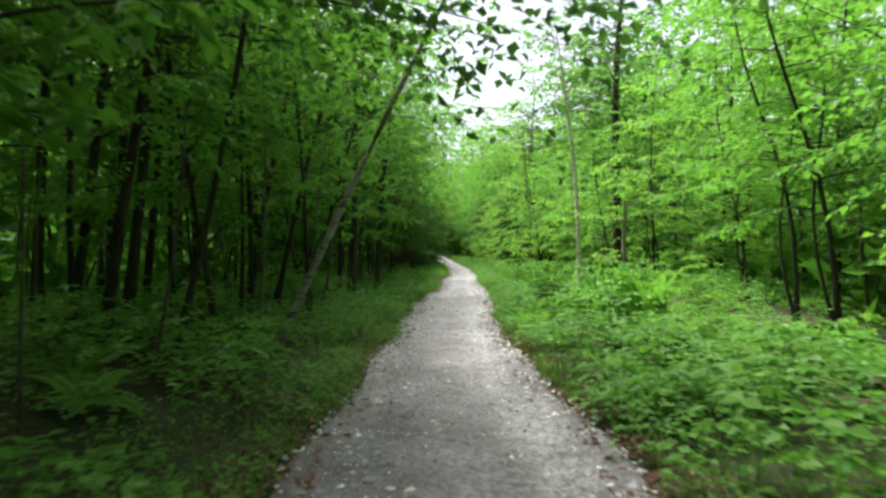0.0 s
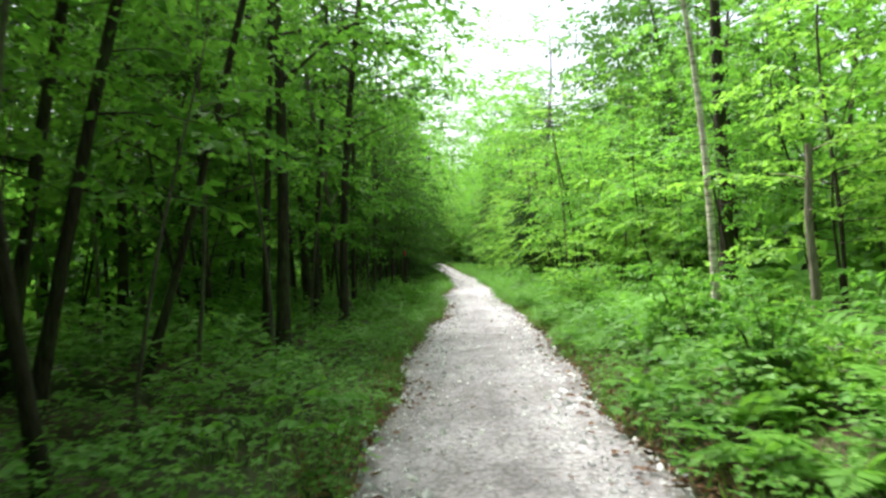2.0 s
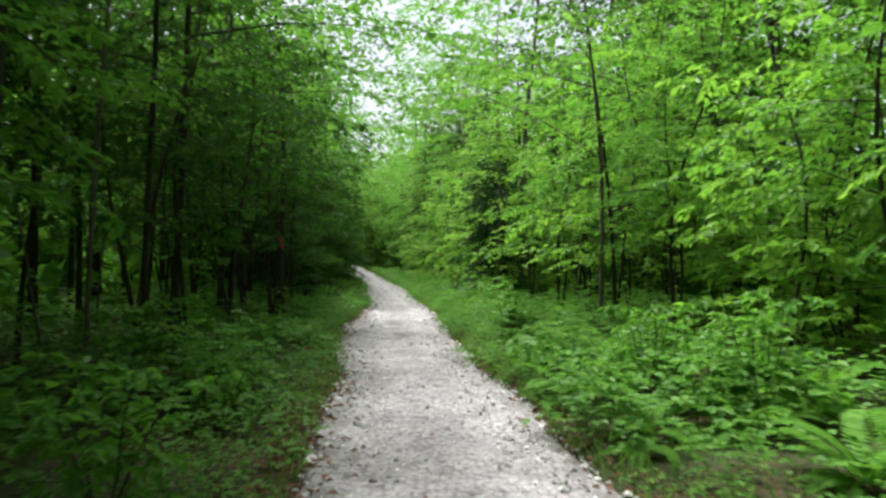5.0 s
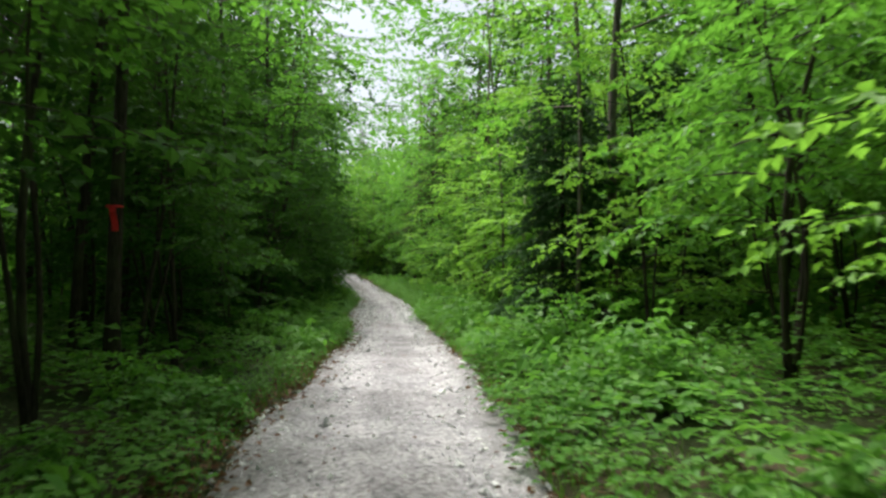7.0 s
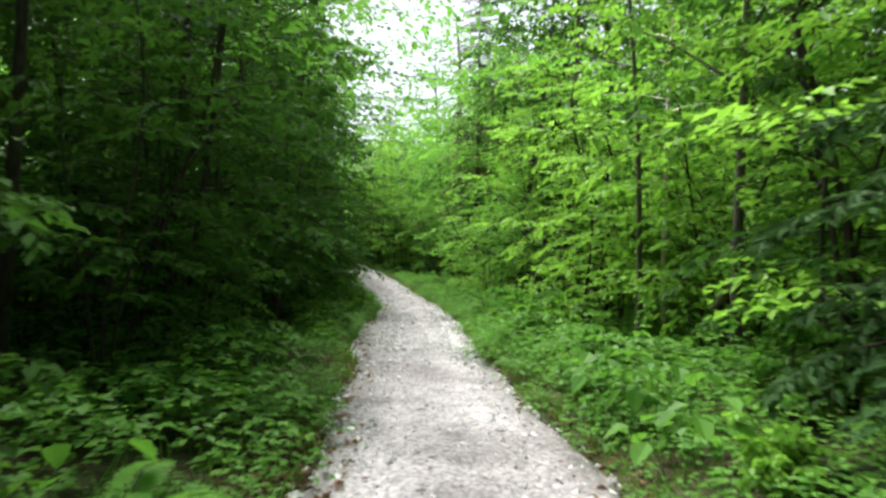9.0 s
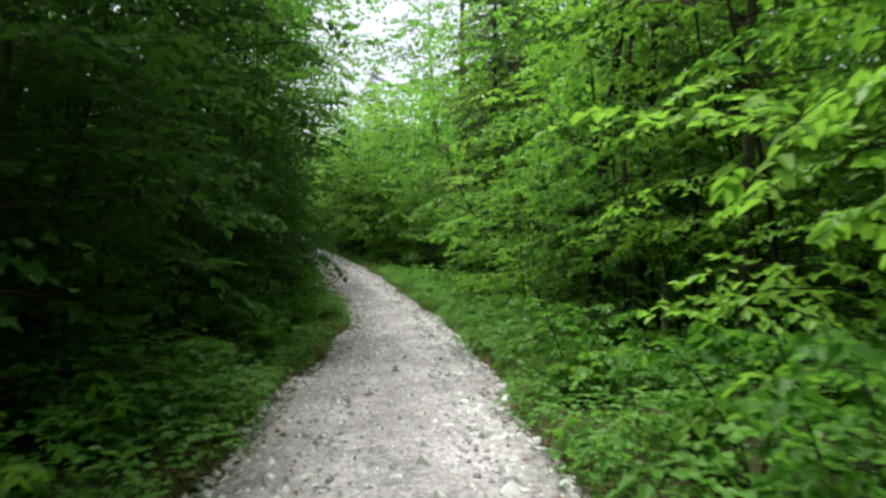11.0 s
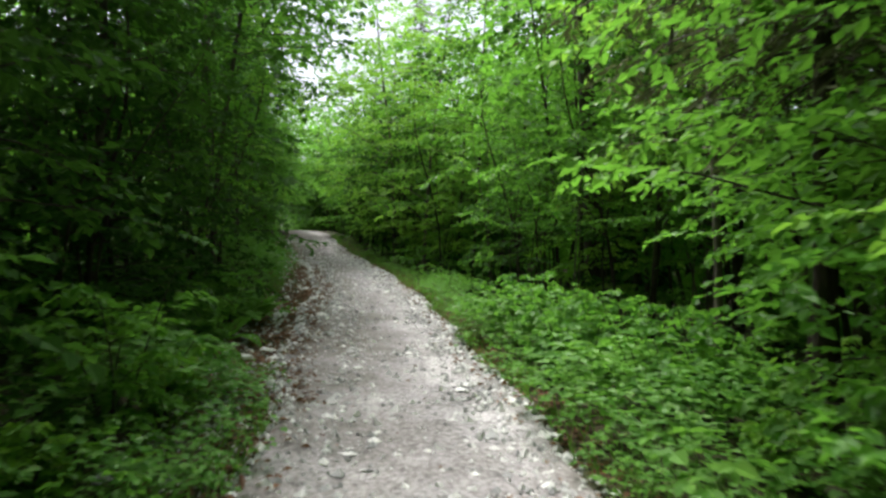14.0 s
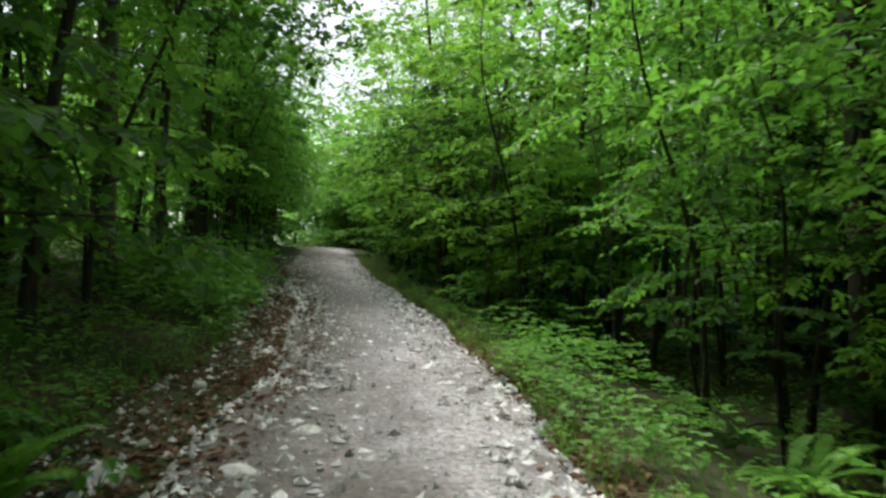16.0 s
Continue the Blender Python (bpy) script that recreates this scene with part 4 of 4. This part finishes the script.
# ---------------------------------------------------------------- undergrowth
def frond_mesh(length):
    """One arching frond along +x: midrib and paired leaflets."""
    line = limb(np.zeros(3), 0.0, length * 0.8, rs.uniform(0.9, 1.4), rs.uniform(0.7, 1.1), 8)
    k = 24
    t = np.linspace(0.14, 0.99, k)
    seg = t * 7
    j = np.minimum(seg.astype(int), 6)
    p = line[j] + (line[j + 1] - line[j]) * (seg - j)[:, None]
    d = unit(line[j + 1] - line[j])
    s = unit(np.cross(d, np.array([0, 0, 1.0])))
    nor = np.cross(s, d)
    pl = 0.19 * np.sin(np.pi * np.clip(t * 0.9 + 0.12, 0, 1)) ** 0.8 * length / 0.85
    out = []
    for sg in (1, -1):
        out.append(leaves(p, s * sg + d * 0.35 - nor * 0.12, nor + rs.normal(0, 0.1, (k, 3)), pl, np.full(k, 0.040 * length / 0.85), 0.1))
    rv, rf = tube(line, np.linspace(0.005, 0.002, 8), 3)
    out.append((rv, np.concatenate([rf[:, :3], rf[:, [0, 2, 3]]])))
    return mesh_of("frond", *join(out), FERN_GREEN)


def fern(length, label, count=9, upright=0):
    top = tagged(new("fern"), label, "fern", "ferns beside the track")
    kinds = [frond_mesh(length * s) for s in (0.8, 1.0, 1.12)]
    for i in range(count):
        f = part("frond", kinds[i % 3], top)
        f.matrix_basis = pose(0, 0, 0, 0, rs.uniform(-12, 10) - upright, math.degrees(i * GA) + rs.uniform(-15, 15))
    return top


def plant_arrays(height, reach, count, size, trio=True, full=True):
    """Low broad-leaved plant: a few stems, leaves in threes or singly."""
    pos, way, stalk = [], [], []
    for i in range(count):
        az = i * GA + rs.uniform(-0.4, 0.4)
        q = math.sqrt((i + 0.5) / count)
        tip = np.array([math.cos(az) * reach * q, math.sin(az) * reach * q, height * (1.05 - 0.55 * q) * rs.uniform(0.65, 1.15)])
        base = tip * (0.25, 0.25, 0)
        mid = (base + tip) / 2 + np.array([0, 0, 0.08 * height])
        stalk.append(tube([base, mid, tip], [0.004, 0.003, 0.002], 3))
        for da in ((-1.1, 0, 1.1) if trio else (0,)):
            pos.append(tip)
            way.append((math.cos(az + da), math.sin(az + da), rs.uniform(-0.35, 0.15)))
    n = len(pos)
    L = size * rs.uniform(0.75, 1.25, n)
    lv = leaves(pos, way, np.array([0, 0, 1.0]) + rs.normal(0, 0.22, (n, 3)), L, L * rs.uniform(0.65, 0.85, n), 0.16, full)
    return lv, join(stalk)


def shoot_mesh(height, size, trio):
    """One stalk leaning along +x with a leaf or three at its end."""
    tip = np.array([0.0, 0.0, height])
    way = [(math.cos(da), math.sin(da), rs.uniform(-0.4, 0.1)) for da in ((-1.1, 0, 1.1) if trio else (0,))]
    n = len(way)
    L = size * rs.uniform(0.85, 1.2, n)
    lv = leaves([tip] * n, way, np.array([0.25, 0, 1.0]) + rs.normal(0, 0.2, (n, 3)), L, L * rs.uniform(0.65, 0.85, n), 0.16, True)
    st = tube([(-0.02, 0, 0), (-0.03, 0, height * 0.55), tip], [0.004, 0.003, 0.002], 3)
    return mesh_of("shoot", *join([lv, st]), LEAF_GROUND)


def herb(args, label):
    height, reach, count, size, *single_leaf = args
    top = tagged(new("leafy_plant"), label, "plant", "leafy plants beside the track")
    kinds = [shoot_mesh(height * s, size, not single_leaf) for s in (0.7, 0.9, 1.1)]
    for i in range(count):
        q = math.sqrt((i + 0.5) / count)
        s = part("shoot", kinds[i % 3], top)
        az = i * GA + rs.uniform(-0.4, 0.4)
        s.matrix_basis = pose(0.3 * reach * q * math.cos(az), 0.3 * reach * q * math.sin(az), 0, 0, math.degrees(math.atan2(reach * 0.7 * q, height)) * rs.uniform(0.8, 1.2), math.degrees(az))
    return top


BIG_FERN = fern(1.45, "large tall fern with upright feathery fronds", 12, 20)
FERNS = [fern(0.7, "green fern with arching fronds in the verge"), fern(1.0, "arching light green fern in the verge"), fern(0.55, "small light green fern")]
HERBS = [herb((0.45, 0.38, 14, 0.10), "bramble-like plant with toothed green leaves in threes"),
         herb((0.6, 0.42, 15, 0.11), "leafy green verge plant with broad leaves"),
         herb((0.36, 0.36, 14, 0.13, False), "low plant with broad single leaves"),
         herb((0.9, 0.5, 18, 0.11), "tall leafy shrub-like plant with pale green leaves")]
BROAD = herb((0.5, 0.5, 9, 0.2, False), "low plant with large rounded green leaves on single stalks")
for x, y, s in ((-0.3, 51.2, 1.1), (-0.1, 50.3, 0.9), (-0.55, 52.0, 1.0), (3.0, 53.4, 1.0), (3.5, 54.2, 1.15), (3.2, 55.2, 1.1), (3.8, 55.6, 1.1), (3.4, 56.6, 1.0), (-1.0, 41.6, 0.9),
                (2.9, 45.3, 0.9), (3.3, 45.8, 1.1), (3.7, 45.2, 1.0), (3.15, 46.6, 1.0), (3.6, 46.9, 1.15), (4.1, 46.2, 1.1), (3.3, 47.7, 1.0), (4.3, 45.3, 1.0),
                (3.55, 66.7, 0.9), (3.8, 67.4, 1.0), (4.2, 66.6, 1.05), (4.4, 67.3, 1.1), (4.7, 66.9, 1.0),
                (2.3, 88.6, 0.8), (2.6, 88.1, 0.9), (2.9, 88.9, 1.0), (3.2, 88.3, 1.0), (3.5, 89.0, 1.05), (3.8, 88.5, 1.0)):
    put(BROAD, used, x, y, rs.uniform(0, 360), s, (0, 0), 0.01)
single(BIG_FERN, 3.2, 14.4)
for x, y, s in ((-1.5, 86.4, 1.1), (-1.9, 87.3, 1.2), (-1.6, 85.3, 1.0), (-2.3, 86.2, 1.2)):
    put(FERNS[0], used, x, y, rs.uniform(0, 360), s)
put(BIG_FERN, used, 3.6, 14.9, 80, 0.95)
put(BIG_FERN, used, 3.0, 15.2, 150, 0.85)


def strip(kinds, count, y0, y1, side, a0, a1, small, large):
    """Plants along one side, thickest next to the gravel."""
    for _ in range(count):
        y = rs.uniform(y0, y1)
        off = a0 + (a1 - a0) * rs.uniform(0, 1) ** 1.4
        x = float(mid_x(y)) + (-(float(edge_left(y)) + off) if side < 0 else float(edge_right(y)) + off)
        put(kinds[rs.randint(len(kinds))], used, x, y, rs.uniform(0, 360), rs.uniform(small, large), (0, 0), 0.01)


strip([FERNS[0], FERNS[2], FERNS[0], FERNS[1]], 118, 6, 37, 1, 0.45, 4.2, 0.75, 1.1)
strip(FERNS, 18, 34, 92, 1, 0.5, 4.0, 0.6, 1.0)
strip([FERNS[0], FERNS[2]], 34, 2, 92, -1, 0.6, 4.0, 0.6, 1.05)
strip(HERBS, 26, 3, 50, 1, 0.2, 2.6, 0.7, 1.1)
strip(HERBS[:3], 17, 3, 60, -1, 0.25, 1.8, 0.7, 1.1)
strip(HERBS, 26, 50, 87, 1, 0.2, 1.8, 0.75, 1.15)
strip(HERBS[:3], 16, 60, 90, -1, 0.25, 1.5, 0.7, 1.1)
strip(SHRUBS, 30, 4, 36, 1, 1.2, 4.5, 0.7, 1.15)
strip(SHRUBS, 62, 34, 88, 1, 0.75, 3.2, 0.6, 1.0)
strip(SHRUBS[:2], 34, 30, 92, -1, 0.8, 2.4, 0.6, 1.0)
put(YOUNG[2], used, 2.8, 26.9, 200, 0.42)
put(YOUNG[2], used, 3.6, 10.5, 40, 0.3)


def verge_cover():
    """The rest of the low growth on both sides, too thick to tell apart."""
    kinds = [plant_arrays(0.42, 0.4, 19, 0.095, True, False), plant_arrays(0.34, 0.42, 30, 0.105, False, False), plant_arrays(0.72, 0.42, 23, 0.09, True, False), plant_arrays(0.5, 0.34, 34, 0.075, False, False)]
    out = []
    for _ in range(7600):
        y = rs.uniform(0, 104)
        side = rs.choice([-1, 1])
        off = 0.1 + 5.4 * rs.uniform(0, 1) ** 1.45
        if side > 0 and 11.5 < y < 16 and off > 1.1 and rs.uniform(0, 1) < 0.65:
            continue
        if (side < 0 and 84 < y and off < 0.8) or (side > 0 and y > 90 and off > 0.4 and rs.uniform(0, 1) < 0.45):
            continue
        off *= 1.5 if side > 0 and (y > 86 or y < 34) else 1.0
        x = float(mid_x(y)) + (-(float(edge_left(y)) + off) if side < 0 else float(edge_right(y)) + off)
        (v, f), _st = kinds[rs.randint(4)]
        a1, s = rs.uniform(0, 6.28), rs.uniform(0.6, 1.15) * max(0.65, 1.0 + 0.6 * float(waves(x, y, 0.55))) * (1.2 if side > 0 and 36 < y < 88 else 1.0) * min(1.1, 0.5 + off * 0.55)
        s, tall = min(s, 1.25), s * rs.uniform(0.8, 1.2)
        c, sn = math.cos(a1) * s, math.sin(a1) * s
        w = np.stack([v[:, 0] * c - v[:, 1] * sn + x, v[:, 0] * sn + v[:, 1] * c + y, v[:, 2] * tall + float(land(x, y))], -1)
        out.append((w, f))
    tagged(new("undergrowth", mesh_of("undergrowth", *join(out), LEAF_GROUND)), "thick low green undergrowth along the track", "undergrowth", kind="stuff")


def grass():
    n = 21000
    y = rs.uniform(0, 115, n)
    left = rs.uniform(0, 1, n) < 0.5
    off = 0.05 + 1.2 * rs.uniform(0, 1, n) ** 1.6 + np.where(left & (y > 83), 0.75, 0.0)
    x = mid_x(y) + np.where(left, -(edge_left(y) + off), edge_right(y) + off)
    p = np.stack([x, y, land(x, y) - 0.01], -1)
    L = rs.uniform(0.08, 0.3, n)
    way = rs.normal(0, 0.45, (n, 3)) + (0, 0, 1)
    way[:, 2] = 1
    v, f = leaves(p, way, rs.normal(0, 1, (n, 3)) + (0, 0, 0.2), L, np.full(n, 0.014), 0.2)
    tagged(new("grass", mesh_of("grass", v, f, GRASS)), "thin green grass along the edges of the gravel", "grass", kind="stuff")


def litter():
    n = 24000
    y = rs.uniform(0, 110, n)
    y = np.where(rs.uniform(0, 1, n) < 0.16, rs.uniform(83, 100, n), y)
    left = rs.uniform(0, 1, n) < np.where(y > 30, 0.72, 0.5)
    off = np.where(rs.uniform(0, 1, n) < 0.035, rs.uniform(-1.1, 0, n), rs.normal(0.14, 0.17, n))
    off = np.where(left & (y > 83) & (rs.uniform(0, 1, n) < 0.8), rs.uniform(-0.5, 1.1, n), off)
    x = mid_x(y) + np.where(left, -(edge_left(y) + off), edge_right(y) + off)
    inside = off < 0.05
    z = np.where(inside, mid_z(y) + np.where(off < -0.15, 0.03, 0.0), land(x, y)) + rs.uniform(0.005, 0.02, n)
    L = rs.uniform(0.05, 0.11, n) * np.where(off < -0.3, 0.6, 1.0)
    v, f = leaves(np.stack([x, y, z], -1), rs.normal(0, 1, (n, 3)) * (1, 1, 0.12), rs.normal(0, 0.3, (n, 3)) + (0, 0, 1), L, L * 0.6, 0.3)
    tagged(new("leaf_litter", mesh_of("leaf_litter", v, f, LITTER)), "dry brown fallen leaves at the edges of the gravel", "leaf litter", kind="stuff")


def track_z(x, y):
    return mid_z(y) + 0.02


def pebbles():
    """Crushed stones: angular chips, thickest along the edges and on the rising stretch."""
    v0 = np.array([(1, 0, 0), (0, 1, 0), (-1, 0, 0), (0, -1, 0), (0.3, 0.2, 1), (0, 0, -1)], float) * 1.15
    f0 = np.array([(0, 1, 4), (1, 2, 4), (2, 3, 4), (3, 0, 4), (1, 0, 5), (2, 1, 5), (3, 2, 5), (0, 3, 5)])
    c0 = 6
    n = 32000
    y = rs.uniform(0, 1, n) * 112 + 1
    y = np.where(rs.uniform(0, 1, n) < 0.38, rs.uniform(62, 104, n), y)
    edge = rs.uniform(0, 1, n) < 0.58
    side = rs.choice([-1.0, 1.0], n)
    u = np.where(edge, side * (np.where(side < 0, edge_left(y), edge_right(y)) + 0.06 - np.abs(rs.normal(0, 0.3, n))), rs.uniform(-1.1, 1.1, n))
    shoulder = (rs.uniform(0, 1, n) < 0.2) & (y > 80)
    u = np.where(shoulder, -edge_left(y) - rs.uniform(-0.2, 0.9, n), u)
    x = mid_x(y) + u
    s = 0.008 + 0.008 * rs.gamma(1.5, 0.9, n) * np.where(y > 82, 1.65, np.where(y > 60, 1.35, 1.0))
    s = np.minimum(s, 0.06)
    z = np.where(shoulder, np.maximum(land(x, y), mid_z(y)), track_z(x, y))
    v = v0[None] * (rs.uniform(0.6, 1.15, (n, c0, 1)) + rs.normal(0, 0.12, (n, c0, 3))) * s[:, None, None] * rs.uniform(0.65, 1.35, (n, 1, 3)) * (1, 1, 0.75)
    a1 = rs.uniform(0, 6.28, n)
    c, sn = np.cos(a1)[:, None], np.sin(a1)[:, None]
    v = np.stack([v[..., 0] * c - v[..., 1] * sn + x[:, None], v[..., 0] * sn + v[..., 1] * c + y[:, None], v[..., 2] + z[:, None]], -1)
    f = (f0[None] + np.arange(n)[:, None, None] * c0).reshape(-1, 3)
    tagged(new("loose_stones", mesh_of("loose_stones", v.reshape(-1, 3), f, STONE)), "loose pale angular stones on the track", "stones", kind="stuff")


def rock(size, label):
    bm = bmesh.new()
    bmesh.ops.create_icosphere(bm, subdivisions=2, radius=1)
    off = Vector(rs.uniform(-20, 20, 3).tolist())
    for w in bm.verts:
        k = 0.95 + 0.55 * noise.noise(w.co * 1.3 + off) + 0.2 * noise.noise(w.co * 3.1 + off)
        w.co = Vector((w.co.x * size[0], w.co.y * size[1], w.co.z * size[2])) * k
    me = bpy.data.meshes.new("rock")
    bm.to_mesh(me)
    bm.free()
    me.materials.append(ROCK)
    return tagged(new("rock", me), label, "rock", "rocks at the track edge")


ROCKS = [rock((0.15, 0.12, 0.12), "pale angular rock lying at the gravel edge"), rock((0.18, 0.12, 0.09), "flat pale grey rock beside the track")]
for x, y, turn, s in ((-0.8, 86.1, 20, 0.75), (-0.95, 85.5, 70, 0.95), (-0.62, 86.6, 120, 0.6), (-0.5, 91.0, 60, 0.95), (-1.4, 89.7, 10, 1.1), (-0.7, 90.0, 200, 1.1), (0.05, 90.6, 40, 0.9),
                      (-1.8, 92.2, 95, 0.8), (-1.0, 93.5, 140, 0.9), (0.35, 67.6, 30, 0.8), (0.2, 65.9, 80, 0.9), (0.25, 13.1, 10, 0.7), (0.55, 12.9, 70, 0.75)):
    put(ROCKS[rs.randint(2)], used, x, y, turn, s, (0, 0), 0.0)

verge_cover()
grass()
litter()
pebbles()

# ---- trees of the sunny side whose limbs reach over the track, and more crowns added to shade the wood
for x, y, h in ((4.7, 51.0, 11.5), (5.1, 60.5, 12.5), (4.8, 40.5, 8.8), (5.3, 70.8, 12.5), (5.2, 80.3, 11.5)):
    reach = math.pi
    single(tall_tree(0.05, h, 0.3, LEAF_FRESH, BARK_GREY, "slender tree with light green limbs reaching over the track", (0.0, 0.0), 0, 10,
                     [(q, reach + az, ln, 0.32, 0.28) for q, az, ln in ((0.55, 0.2, 3.2), (0.6, -0.5, 3.4), (0.66, 0.6, 3.4), (0.74, -0.1, 3.6), (0.82, 0.35, 3.2), (0.88, -0.3, 3.0))], 1.0, 0.15, 11), x, y)
for x, y, turn in ((-6.4, 25.0, 70), (-6.9, 30.0, 200), (-6.6, 34.5, 140), (-6.0, 38.0, 300), (-9.5, 28.0, 0), (-9.2, 35.0, 90), (-8.6, 24.0, 120)):
    put(CANOPY[0], used, x, y, turn, 0.95)
put(YOUNG[5], used, 6.2, 27.2, 50, 1.0)
# lime shrubs brighten the left verge by leaf colour, in place of light
for k, y in enumerate((62.5, 64.6, 66.1, 68.4, 70.2, 72.9, 75.9, 77.8, 80.1, 82.0)):
    off = 0.65 + 0.35 * (k * 0.618 % 1)
    put(SHRUBS[2], used, float(mid_x(y) - edge_left(y)) - off, y, k * 77, 0.85 + 0.3 * (k * 0.382 % 1), (0, 0), 0.01)
for x, y, turn, size in ((2.85, 12.9, 40, 0.8), (3.3, 12.4, 130, 0.95), (3.6, 12.75, 250, 0.9)):
    copy_thing(BIG_FERN, pose(x, y, float(land(x, y)) - 0.02, 0, 0, turn) @ Matrix.Diagonal((0.66 * size, 0.66 * size, 1.45 * size, 1)))
for x, y, turn, size in ((-0.75, 75.2, 20, 0.62), (-1.15, 74.7, 160, 0.55), (-1.75, 88.0, 80, 0.6), (-2.1, 88.5, 200, 0.65), (-1.6, 88.7, 310, 0.55), (-2.3, 87.9, 30, 0.6)):
    copy_thing(BIG_FERN, pose(x, y, float(land(x, y)) - 0.02, 0, 0, turn) @ Matrix.Diagonal((size, size, 1.05 * size, 1)))
